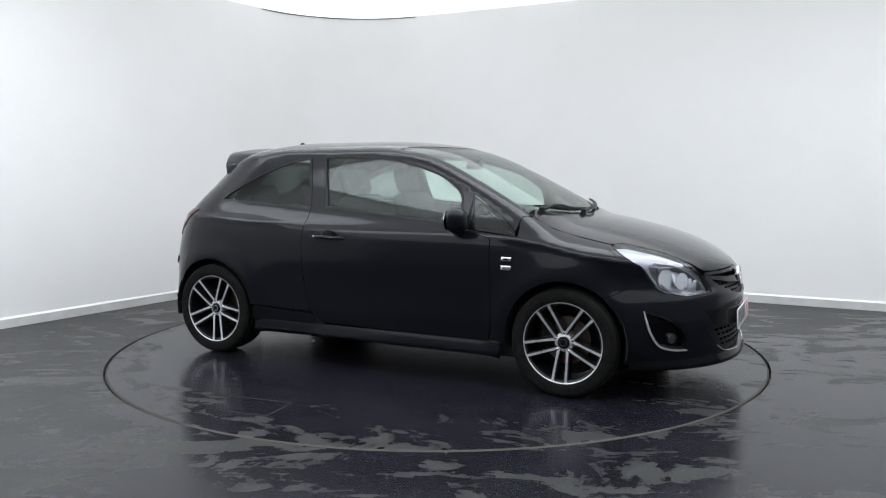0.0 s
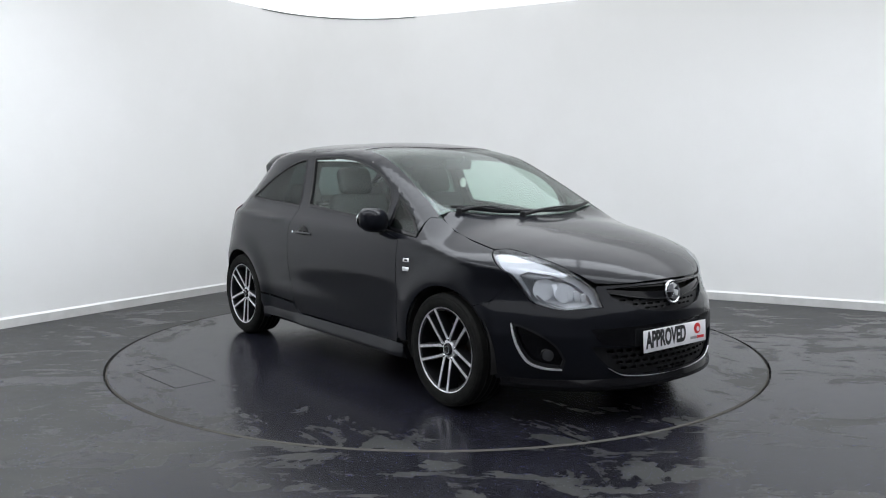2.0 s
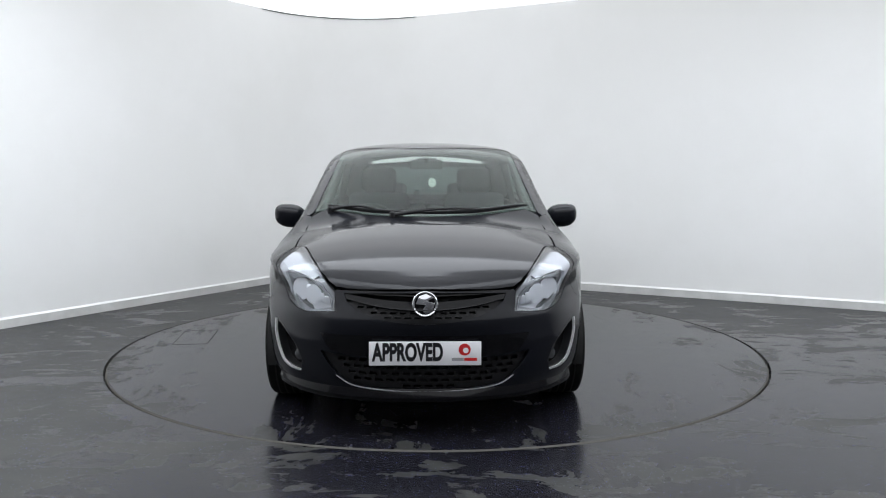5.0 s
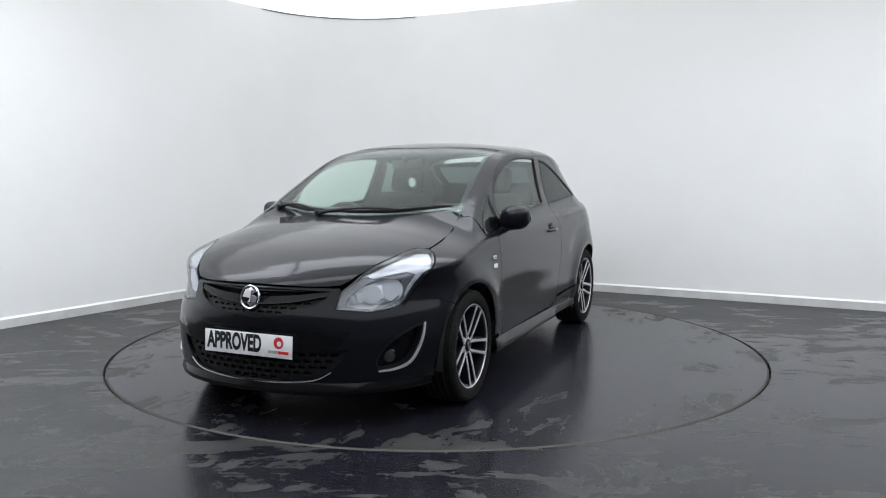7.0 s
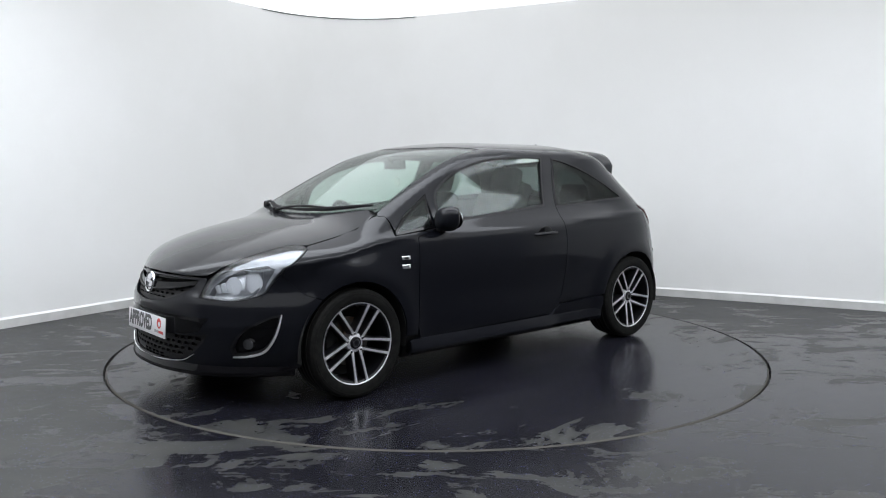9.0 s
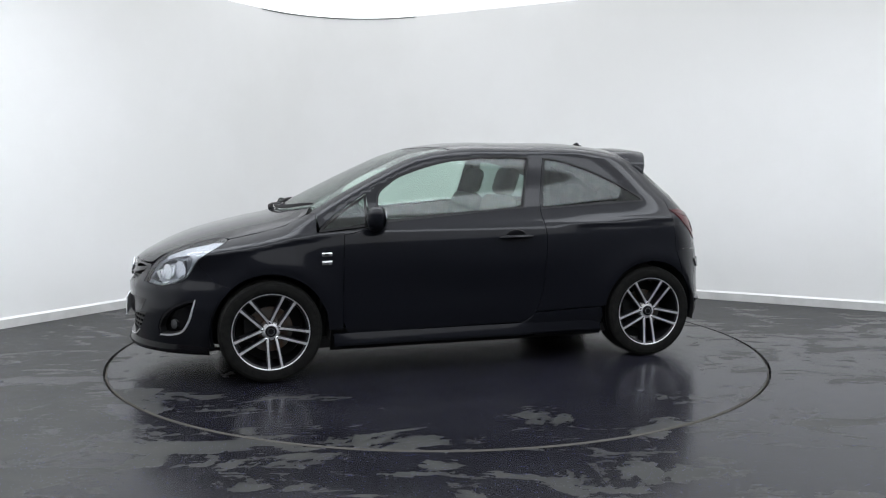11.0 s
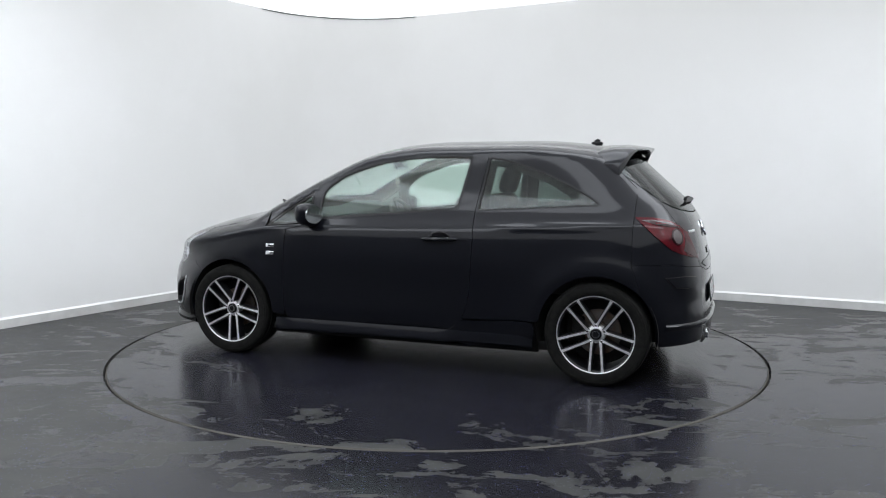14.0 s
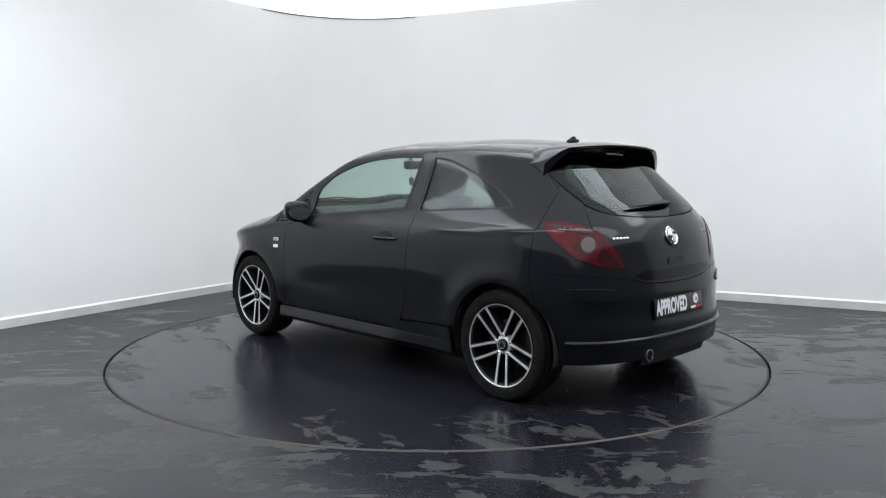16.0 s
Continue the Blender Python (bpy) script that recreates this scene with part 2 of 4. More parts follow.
def room():
    wall_from("wall_north", far_line(0), far_line(0.12), 0.0, CEIL + 0.1, WALL)
    wall_from("wall_south", near_line(0.0), near_line(0.12), 0.0, CEIL + 0.1, BACKWALL)
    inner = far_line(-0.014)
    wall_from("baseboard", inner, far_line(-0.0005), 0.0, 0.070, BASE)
    # chamfered top edge of the baseboard, its ceiling light put into paler paint
    bm = bmesh.new()
    cols = [[bm.verts.new((q.x, q.y, z)) for q, z in ((a, 0.0705), (a, 0.073), (b, 0.088), (b, 0.0705))] for a, b in zip(inner, far_line(-0.0005))]
    for p, q in zip(cols, cols[1:]):
        for i in range(4):
            bm.faces.new((p[i], q[i], q[(i + 1) % 4], p[(i + 1) % 4]))
    tagged(part("trim", bm, TRIM_LIT, smooth=False), kind="structure")
    # dark strip painted for the shadow gap under the ceiling's edge, round the corner
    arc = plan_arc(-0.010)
    wall_from("trim_gap_shade", arc, plan_arc(-0.0005), CEIL - 0.010, CEIL - 0.002, material("painted_gap_shadow", (0.12, 0.12, 0.12), 0.6))
    # floor with a round pit for the turntable
    bm = bmesh.new()
    n = 192
    ring = [bm.verts.new(((TABLE_R + 0.020) * math.cos(2 * math.pi * i / n), (TABLE_R + 0.020) * math.sin(2 * math.pi * i / n), 0)) for i in range(n)]
    low = [bm.verts.new((v.co.x, v.co.y, -0.06)) for v in ring]
    big = [bm.verts.new((14 * math.cos(2 * math.pi * i / n), 14 * math.sin(2 * math.pi * i / n), 0)) for i in range(n)]
    for i in range(n):
        j = (i + 1) % n
        bm.faces.new((ring[i], ring[j], big[j], big[i]))
        bm.faces.new((ring[j], ring[i], low[i], low[j]))
    bm.faces.new(low)
    tagged(part("floor", bm, FLOOR, smooth=False), kind="structure")
    bm = bmesh.new()
    top = [bm.verts.new((q.x, q.y, CEIL)) for q in far_line(0.02)]
    last = CORNER - ALONG * LONG + ACROSS * WIDE
    top.append(bm.verts.new((last.x, last.y, CEIL)))
    f = bm.faces.new(top)
    got = bmesh.ops.extrude_face_region(bm, geom=[f])
    bmesh.ops.translate(bm, vec=(0, 0, 0.05), verts=[v for v in got["geom"] if isinstance(v, bmesh.types.BMVert)])
    tagged(part("ceiling", bm, GLOW, smooth=False), kind="structure")
    # welt between two stretched sheets
    a = Vector((0.634, 3.0))
    b = a - Vector((0.33, 0.94)) * 4
    part_ob = part("trim_welt", tube([(a.x, a.y, CEIL - 0.002), (b.x, b.y, CEIL - 0.002)], 0.004, 6), GREY)
    tagged(part_ob, kind="structure")
    # two rows of light boxes under the ceiling, over the table and before it
    for x, y, r in ((-3.1, -0.5, 0), (0.0, -0.5, 0), (3.1, -0.5, 0), (-3.1, -2.4, 0), (0.0, -2.4, 0), (3.1, -2.4, 0)):
        lamp = tagged(new("ceiling_light"), "large white rectangular light box fixed under the ceiling", "light", "ceiling lights")
        lamp.matrix_basis = pose(x, y, CEIL - 0.08, 0, 0, r)
        part("frame", box(3.1, 0.86, 0.08, 0.01), BASE, lamp)
        part("diffuser", box(3.04, 0.80, 0.02, 0.004, pose(0, 0, -0.047)), BOX, lamp)


room()

# ---- the turntable ----
turntable = tagged(new("turntable"), "round floor-level turntable covered in wet speckled black vinyl", "turntable")
turntable["kind"] = "thing"


def build_turntable():
    part("disc", lathe([(TABLE_R, -0.05), (TABLE_R, -0.002), (TABLE_R - 0.004, 0.002), (0.0, 0.002)], 192), TABLE, turntable, "wet speckled black vinyl disc")
    part("rim", lathe([(TABLE_R - 0.001, -0.05), (TABLE_R + 0.006, -0.05), (TABLE_R + 0.006, -0.004), (TABLE_R - 0.001, 0.0025)], 192, closed=True), SEAL, turntable, "worn brownish metal edge strip")
    # service hatch, let in
    hatch = part("hatch", box(0.50, 0.24, 0.004, 0.0, pose(HATCH[0], HATCH[1], 0.0006, 0, 0, HATCH[2])), TABLE, turntable, "square service hatch in the disc")
    bm = bmesh.new()
    for dx, dy, lx, ly in ((0, .124, .51, .006), (0, -.124, .51, .006), (.254, 0, .006, .25), (-.254, 0, .006, .25)):
        add(bm, box(lx, ly, 0.0045, 0, pose(HATCH[0], HATCH[1], 0.0007, 0, 0, HATCH[2]) @ pose(dx, dy, 0)))
    part("joint", bm, SEAM, hatch, smooth=False)


HATCH = (-0.27, -1.83, 6)
build_turntable()


# ---- the car's skin: half width over length and height ----
def mono(x, xs, ys):
    """Smooth curve through knots (monotone-limited cubic)."""
    x = np.asarray(x, float)
    xs, ys = np.asarray(xs, float), np.asarray(ys, float)
    h, d = np.diff(xs), np.diff(ys) / np.diff(xs)
    m = np.concatenate([[d[0]], (d[:-1] + d[1:]) / 2, [d[-1]]])
    for i in range(1, len(xs) - 1):
        if d[i - 1] * d[i] <= 0:
            m[i] = 0
        else:
            m[i] = np.sign(d[i]) * min(abs(m[i]), 3 * abs(d[i - 1]), 3 * abs(d[i]))
    k = np.clip(np.searchsorted(xs, x) - 1, 0, len(xs) - 2)
    t = (x - xs[k]) / h[k]
    y = (1 + 2 * t) * (1 - t) ** 2 * ys[k] + t * (1 - t) ** 2 * h[k] * m[k] + t * t * (3 - 2 * t) * ys[k + 1] + t * t * (t - 1) * h[k] * m[k + 1]
    y = np.where(x < xs[0], ys[0] + m[0] * (x - xs[0]), y)
    return np.where(x > xs[-1], ys[-1] + m[-1] * (x - xs[-1]), y)


def top_line(x):
    return mono(x, (-2.0, -1.45, -1.29, -1.08, -.73, -.24, .115, .33, .575, .82, .99, 1.10, 1.17, 1.37, 1.56, 1.77, 1.94, 2.04, 2.10),
                (1.33, 1.385, 1.402, 1.43, 1.455, 1.455, 1.433, 1.386, 1.282, 1.165, 1.08, 1.02, .992, .95, .906, .842, .765, .70, .62))


def nose(z):
    return mono(z, (.0, .15, .22, .30, .45, .545, .66, .72, .9, 1.5), (2.0, 2.05, 2.085, 2.090, 2.086, 2.094, 2.07, 2.10, 2.3, 2.9))


def tail(z):
    return mono(z, (.0, .18, .27, .36, .50, .60, .705, .80, .887, .978, 1.057, 1.149, 1.256, 1.36, 1.45), (-1.80, -1.84, -1.860, -1.862, -1.848, -1.845, -1.830, -1.808, -1.785, -1.745, -1.685, -1.585, -1.47, -1.36, -1.27))


def wall(z):
    return mono(z, (.1, .2, .26, .35, .5, .62, .72, .80, .86, .90, .935, 1.0, 1.34, 1.5), (.76, .80, .825, .84, .852, .855, .853, .846, .834, .818, .790, .750, .645, .60))


def shoulder(x):
    """Height of the crease under the windows, falling towards the headlamps."""
    return mono(x, (-1.7, -1.5, -.5, 0, .81, 1.5, 1.8), (.95, .945, .905, .897, .884, .785, .75))


def round_off(d, size, p):
    q = np.clip(1 - d / size, 0, 1)
    return np.where(d <= 0, 0, (1 - q ** p) ** (1 / p))


def half(x, z):
    """Half width of the skin."""
    x, z = np.asarray(x, float), np.asarray(z, float)
    crease = shoulder(x)
    w = wall(z - .75 * (crease - .895) * np.clip((z - .62) / .2, 0, 1))
    # flared arches over the wheels
    for c, k in ((1.2555, .016), (-1.2555, .018)):
        r = np.hypot(x - c, z - .31)
        w = w + k * np.exp(-((r - .37) / .085) ** 2) * np.clip((z - .1) / .2, 0, 1)
    # door side hollow and shoulder crease
    w = w - .012 * np.exp(-((z - .50) / .12) ** 2) * np.exp(-(x / .75) ** 4)
    w = w + .010 * np.exp(-((z - crease) / .022) ** 2) * (np.clip((x - .78) / .25, 0, 1) + np.clip((-.58 - x) / .2, 0, 1))
    size = mono(x, (-2, -1.2, .2, .7, 1.05, 1.5, 2.0), (.13, .105, .095, .115, .15, .165, .16))
    return w * round_off(top_line(x) - z, size, 2.2) * round_off(nose(z) - x, .85, 2.0 + .35 * np.clip((.60 - z) / .15, 0, 1)) * round_off(x - tail(z), .60, 3.0)


# ---- skin panels ----
class Side:
    """Seen from the left: x, z."""
    @staticmethod
    def at(u, v):
        return np.stack([u, half(u, v), v], -1)


class Top:
    """Seen from above: x, y."""
    @staticmethod
    def at(u, v):
        lo, hi = np.full_like(u, .55), top_line(u)
        for _ in range(40):
            mid = (lo + hi) / 2
            inside = half(u, mid) > np.abs(v)
            lo, hi = np.where(inside, mid, lo), np.where(inside, hi, mid)
        return np.stack([u, v, (lo + hi) / 2], -1)


class Round:
    """Seen from an upright axis inside: 0.8 times the angle from the lengthwise axis, z."""

    def __init__(self, cx, way):
        self.cx, self.way = cx, way

    def at(self, u, v):
        c, s = np.cos(u / .8) * self.way, np.sin(u / .8)
        lo, hi = np.full_like(u, .05), np.full_like(u, 1.3)
        for _ in range(40):
            mid = (lo + hi) / 2
            inside = half(self.cx + mid * c, v) > np.abs(mid * s)
            lo, hi = np.where(inside, mid, lo), np.where(inside, hi, mid)
        r = (lo + hi) / 2
        return np.stack([self.cx + r * c, r * s, v], -1)

    def flat(self, *points):
        """3D points as this view sees them."""
        return [(.8 * math.atan2(y, (x - self.cx) * self.way), z) for x, y, z in points]


SIDE, TOP, FRONT, REAR = Side(), Top(), Round(1.25, 1), Round(-1.1, -1)


def spline(pts, n=6):
    """A smooth open line through points."""
    q = [np.array(a, float) for a in pts]
    q = [2 * q[0] - q[1], *q, 2 * q[-1] - q[-2]]
    out = []
    for a, b, c, d in zip(q, q[1:], q[2:], q[3:]):
        for i in range(n):
            t = i / n
            out.append(tuple(.5 * ((2 * b) + (c - a) * t + (2 * a - 5 * b + 4 * c - d) * t * t + (3 * b - a - 3 * c + d) * t ** 3)))
    out.append(tuple(q[-2]))
    return out


def inside(poly, x, y):
    got = np.zeros(x.shape, bool)
    for (x0, y0), (x1, y1) in zip(poly, poly[1:] + poly[:1]):
        if y0 != y1:
            got ^= ((y0 > y) != (y1 > y)) & (x < (x1 - x0) * (y - y0) / (y1 - y0) + x0)
    return got


def resample(poly, step):
    out = []
    for a, b in zip(poly, poly[1:] + poly[:1]):
        k = max(1, int(math.hypot(b[0] - a[0], b[1] - a[1]) / step + .5))
        if math.hypot(b[0] - a[0], b[1] - a[1]) < 1e-5:
            continue
        out += [(a[0] + (b[0] - a[0]) * i / k, a[1] + (b[1] - a[1]) * i / k) for i in range(k)]
    return out


def shrink(poly, d):
    area = sum(a[0] * b[1] - a[1] * b[0] for a, b in zip(poly, poly[1:] + poly[:1]))
    s = 1 if area > 0 else -1
    out = []
    for a, b, c in zip(poly[-1:] + poly[:-1], poly, poly[1:] + poly[:1]):
        e, f = Vector((b[0] - a[0], b[1] - a[1])).normalized(), Vector((c[0] - b[0], c[1] - b[1])).normalized()
        n = Vector((-e.y - f.y, e.x + f.x))
        n = n.normalized() if n.length > 1e-6 else Vector((-e.y, e.x))
        k = max(.5, n.dot(Vector((-e.y, e.x))))
        out.append((b[0] + s * d / k * n.x, b[1] + s * d / k * n.y))
    return out


def skin(name, view, poly, mat, parent, holes=(), lift=0.0, thick=0.012, step=0.03, gap=0.002, flip=False, back=None, label=""):
    """A panel of the car's skin: an outline in one of the views, laid on the skin and made solid inwards."""
    poly = resample(shrink(list(poly), gap), step)
    holes = [resample(shrink(list(h), -gap), step) for h in holes]
    loops, flat = [], []
    for loop in [poly, *holes]:
        loops.append(range(len(flat), len(flat) + len(loop)))
        flat += loop
    edges = [(lp[i], lp[(i + 1) % len(lp)]) for lp in loops for i in range(len(lp))]
    arr = np.array(flat)
    gx, gy = np.meshgrid(np.arange(arr[:, 0].min(), arr[:, 0].max(), step), np.arange(arr[:, 1].min(), arr[:, 1].max(), step))
    gx, gy = gx.ravel(), gy.ravel()
    keep = inside(poly, gx, gy)
    for h in holes:
        keep &= ~inside(h, gx, gy)
    gx, gy = gx[keep], gy[keep]
    if len(gx):
        near = np.min(np.hypot(gx[:, None] - arr[None, :, 0], gy[:, None] - arr[None, :, 1]), axis=1)
        gx, gy = gx[near > .45 * step], gy[near > .45 * step]
    pts = [Vector(q) for q in flat] + [Vector((a, b)) for a, b in zip(gx, gy)]
    vs, es, fs, *_ = cdt(pts, edges, [], 0, 1e-7)
    vs = np.array([tuple(v) for v in vs])
    tri = np.array([tuple(f) for f in fs])
    mid = vs[tri].mean(axis=1)
    keep = inside(poly, mid[:, 0], mid[:, 1])
    for h in holes:
        keep &= ~inside(h, mid[:, 0], mid[:, 1])
    tri = tri[keep]
    e = 2e-3
    p = view.at(vs[:, 0], vs[:, 1])
    du = view.at(vs[:, 0] + e, vs[:, 1]) - view.at(vs[:, 0] - e, vs[:, 1])
    dv = view.at(vs[:, 0], vs[:, 1] + e) - view.at(vs[:, 0], vs[:, 1] - e)
    nn = np.cross(du, dv)
    nn /= np.linalg.norm(nn, axis=1)[:, None] + 1e-12
    out = p - np.array([0, 0, .6])
    out[:, 0] *= .3
    nn *= np.where((nn * out).sum(1) < 0, -1, 1)[:, None]
    p = p + nn * lift
    low = p - nn * thick
    a, b, c = p[tri[:, 0]], p[tri[:, 1]], p[tri[:, 2]]
    turn = (np.cross(b - a, c - a) * nn[tri].mean(axis=1)).sum(1) < 0
    tri[turn] = tri[turn][:, ::-1]
    count = collections.Counter()
    for f in tri:
        for i in range(3):
            count[(f[i], f[(i + 1) % 3])] += 1
    rim = [(i, j) for (i, j) in count if (j, i) not in count]
    n = len(p)
    verts, norms = [p, low], [nn, -nn]
    faces = [tuple(f) for f in tri] + [tuple(f[::-1] + n) for f in tri]
    slots = [0] * len(tri) + [1] * len(tri)
    at = 2 * n
    for i, j in rim:
        side = np.cross(p[j] - p[i], nn[i])
        side /= np.linalg.norm(side) + 1e-12
        verts.append(np.array([p[i], p[j], low[j], low[i]]))
        norms.append(np.array([side] * 4))
        faces.append((at + 3, at + 2, at + 1, at))
        slots.append(0)
        at += 4
    verts, norms = np.concatenate(verts), np.concatenate(norms)
    if flip:
        verts = verts * (1, -1, 1)
        norms = norms * (1, -1, 1)
        faces = [f[::-1] for f in faces]
    me = bpy.data.meshes.new(name)
    me.from_pydata(verts.tolist(), [], faces)
    me.materials.append(mat)
    me.materials.append(back or mat)
    me.polygons.foreach_set("material_index", slots)
    me.shade_smooth()
    me.normals_split_custom_set_from_vertices(norms.tolist())
    ob = new(name, me)
    ob.parent = parent
    if label:
        tagged(ob, label)
    return ob


def both(name, view, poly, mat, parent, **more):
    """The same panel on the left and on the right."""
    return [skin(name, view, poly, mat, parent, **more), skin(name, view, poly, mat, parent, flip=True, **more)]


def arch(cx, r, a0, a1, n=22):
    return [(cx + r * math.cos(radians(a0 + (a1 - a0) * i / n)), .31 + r * math.sin(radians(a0 + (a1 - a0) * i / n))) for i in range(n + 1)]


def mirrored(line):
    return [(-a, b) for a, b in reversed(line)]


# ---- the car ----
car = tagged(new("car"), "black metallic three-door hatchback with dark alloy wheels on the turntable", "car")
ARCH_R = .340


def drop(x):
    """How far the roof's edge and the screen's edge lie under the top line."""
    return float(mono(x, (-1.4, .2, .6, .98, 1.2), (.055, .050, .055, .075, .09)))


def edge_line(x0, x1, n=24):
    return [(x0 + (x1 - x0) * i / n, float(top_line(x0 + (x1 - x0) * i / n)) - drop(x0 + (x1 - x0) * i / n)) for i in range(n + 1)]


def width_at(x):
    return float(half(x, top_line(x) - drop(x)))


def behind(z):
    return max(-1.45, float(tail(z)) + .14)


DOOR_REAR = [(-.545, 1.335), (-.515, 1.17), (-.49, 1.0), (-.502, .84), (-.494, .67), (-.478, .49), (-.43, .346), (-.35, .28)]
DOOR_TOP = [(.645, 1.04), (.61, 1.145), (.528, 1.217), (.40, 1.272), (.272, 1.316), (.10, 1.354), (-.1, 1.376), (-.3, 1.386), (-.46, 1.386), (-.52, 1.377), (-.545, 1.335)]
DOOR_FRONT = [(.80, .272), (.826, .34), (.825, .5), (.822, .66), (.812, .868)]
WINDOW = spline([(.588, .938), (.594, 1.03), (.578, 1.118), (.50, 1.185), (.394, 1.242), (.139, 1.316), (-.112, 1.343), (-.30, 1.348), (-.430, 1.343)], 4) + [(-.441, 1.335), (-.372, 1.018)]
QUARTER = [(-.553, 1.333)] + spline([(-.58, 1.334), (-.707, 1.310), (-.895, 1.247), (-1.08, 1.163), (-1.204, 1.092), (-1.245, 1.062)], 4) + [(-1.248, 1.052), (-.503, 1.009)]
TRIANGLE = [(.962, .888), (.95, .912), (.86, .985), (.655, 1.113), (.66, .918)]
HOOD_REAR = [(1.168 - .50 * y * y, y) for y in [-.66 + 1.32 * i / 20 for i in range(21)]]
HOOD_SIDE = [(1.02, .668), (1.15, .682), (1.3, .692), (1.42, .694), (1.475, .690)]
HEAD = [(1.483, .693, .839), (1.539, .62, .849), (1.70, .566, .805), (1.83, .511, .748), (1.933, .434, .655), (1.971, .421, .588), (1.935, .49, .580), (1.861, .579, .574), (1.79, .645, .590), (1.725, .692, .625), (1.651, .733, .736), (1.56, .735, .80)]
TAIL = [(-1.436, .715, .988), (-1.53, .67, .985), (-1.618, .613, .967), (-1.675, .57, .935), (-1.718, .525, .894), (-1.765, .49, .81), (-1.793, .465, .737), (-1.764, .547, .745), (-1.70, .64, .770), (-1.65, .702, .798), (-1.60, .725, .84), (-1.547, .735, .881), (-1.48, .735, .945)]

for i, (px, py, pz) in enumerate(HEAD):
    if i < 5:
        HEAD[i] = (px, py, float(TOP.at(np.array([px]), np.array([py]))[0, 2]) - .002)
    elif i in (9, 10, 11):
        HEAD[i] = (px, float(half(px, pz)), pz)


def tops(line):
    """Points (x, y) of the upper skin as (x, z)."""
    a = np.array(line)
    p = TOP.at(a[:, 0], np.abs(a[:, 1]))
    return [(float(x), float(z)) for x, _, z in p]


def build_sides():
    for flip in (False, True):
        more = {"flip": flip, "back": DASH}
        # front wing
        seam = tops(HOOD_SIDE)
        lamp_ring = np.array(spline(FRONT.flat(*HEAD[5:], *HEAD[:5]), 3)[15:22])
        lamp_edge = [(float(x), float(z)) for x, _, z in FRONT.at(lamp_ring[:, 0], lamp_ring[:, 1])]
        poly = [(.826, .30), *arch(1.2555, ARCH_R, 182, 50), (1.56, .60), (1.653, .698)] + lamp_edge
        poly += seam[::-1] + [(.97, seam[0][1] + .005), (.975, .885), (.66, .908), (.645, .905), (.812, .868)] + DOOR_FRONT[::-1][1:-1]
        skin("front_wing", SIDE, poly, PAINT, car, step=.02, **more)
        # screen pillar and roof rail, in one
        poly = [(.97, seam[0][1] + .006), (1.0, seam[0][1] + .003)] + edge_line(.985, -.55) + DOOR_TOP[::-1][0:] + [(.648, 1.02), (.655, 1.118), (.86, .992), (.955, .915)]
        skin("pillar", SIDE, poly, PAINT, car, gap=-.0006, **more)
        skin("corner_window", SIDE, shrink(TRIANGLE, .012), TINTED, car, flip=flip, thick=.004, lift=-.003, gap=.001)
        skin("corner_window_seal", SIDE, TRIANGLE, GLOSS, car, holes=[shrink(TRIANGLE, .014)], gap=.0, lift=-.001, **more)
        # door
        poly = DOOR_FRONT + [(.645, .905)] + spline(DOOR_TOP, 3) + spline(DOOR_REAR, 3)[1:]
        door = skin("door", SIDE, poly, PAINT, car, holes=[WINDOW], gap=.0025, thick=.02, label="black painted door with frameless dark seams", **more)
        skin("window_seal", SIDE, shrink(WINDOW, -.004), PLASTIC, door, holes=[shrink(WINDOW, .010)], gap=0, lift=.0015, **more)
        skin("door_window", SIDE, shrink(WINDOW, .004), GLASS, door, flip=flip, thick=.004, lift=-.008, gap=0)
        s = -1 if flip else 1
        hy = float(half(-.287, .838))
        dish = bmesh.new()
        bmesh.ops.create_uvsphere(dish, u_segments=24, v_segments=12, radius=1, matrix=pose(-.287, s * (hy - .002), .842) @ Matrix.Diagonal((.066, .006, .042, 1)))
        handle = part("door_handle", tube([(-.175, s * (hy + .002), .832), (-.20, s * (hy + .016), .834), (-.287, s * (hy + .021), .836), (-.37, s * (hy + .016), .837), (-.40, s * (hy + .002), .836)], [.010, .014, .015, .014, .010], 10, flat=.8), PAINT, door)
        part("handle_recess", dish, GLOSS, handle)
        if flip:
            part("lock_cylinder", lathe([(.009, 0), (.009, .006), (0, .007)], 16, pose(-.387, s * (hy + .022), .840, 90 * -s)), CHROME, handle, "small silver lock")
        # rear wing
        back = [(behind(z), z) for z in np.linspace(1.335, .76, 16).tolist()]
        poly = spline(DOOR_REAR, 3)[::-1][:-1] + [(-.545, 1.335), (-.52, 1.377)] + edge_line(-.55, -1.22) + back
        poly += [(-1.45, .72), (-1.506, .546)] + arch(-1.2555, ARCH_R, 137, 9) + [(-.90, .363), (-.428, .346)]
        skin("rear_wing", SIDE, poly, PAINT, car, holes=[QUARTER], gap=.0015, step=.024, **more)
        skin("quarter_window", SIDE, shrink(QUARTER, .004), TINTED, car, flip=flip, thick=.004, lift=-.004, gap=0)
        skin("quarter_window_seal", SIDE, shrink(QUARTER, -.003), PLASTIC, car, holes=[shrink(QUARTER, .007)], gap=0, lift=.0012, **more)
        skin("quarter_window_border", SIDE, shrink(QUARTER, .006), GLOSS, car, holes=[[(-.60, 1.285), (-.75, 1.25), (-.93, 1.18), (-1.08, 1.095), (-1.06, 1.062), (-.56, 1.035)]], gap=0, lift=-.010, thick=.003)
        # sill skirt
        poly = [(.89, .268), (-.345, .270), (-.40, .315), (-.43, .338), (-.885, .358), (-.895, .30), (-.875, .20), (.875, .186)]
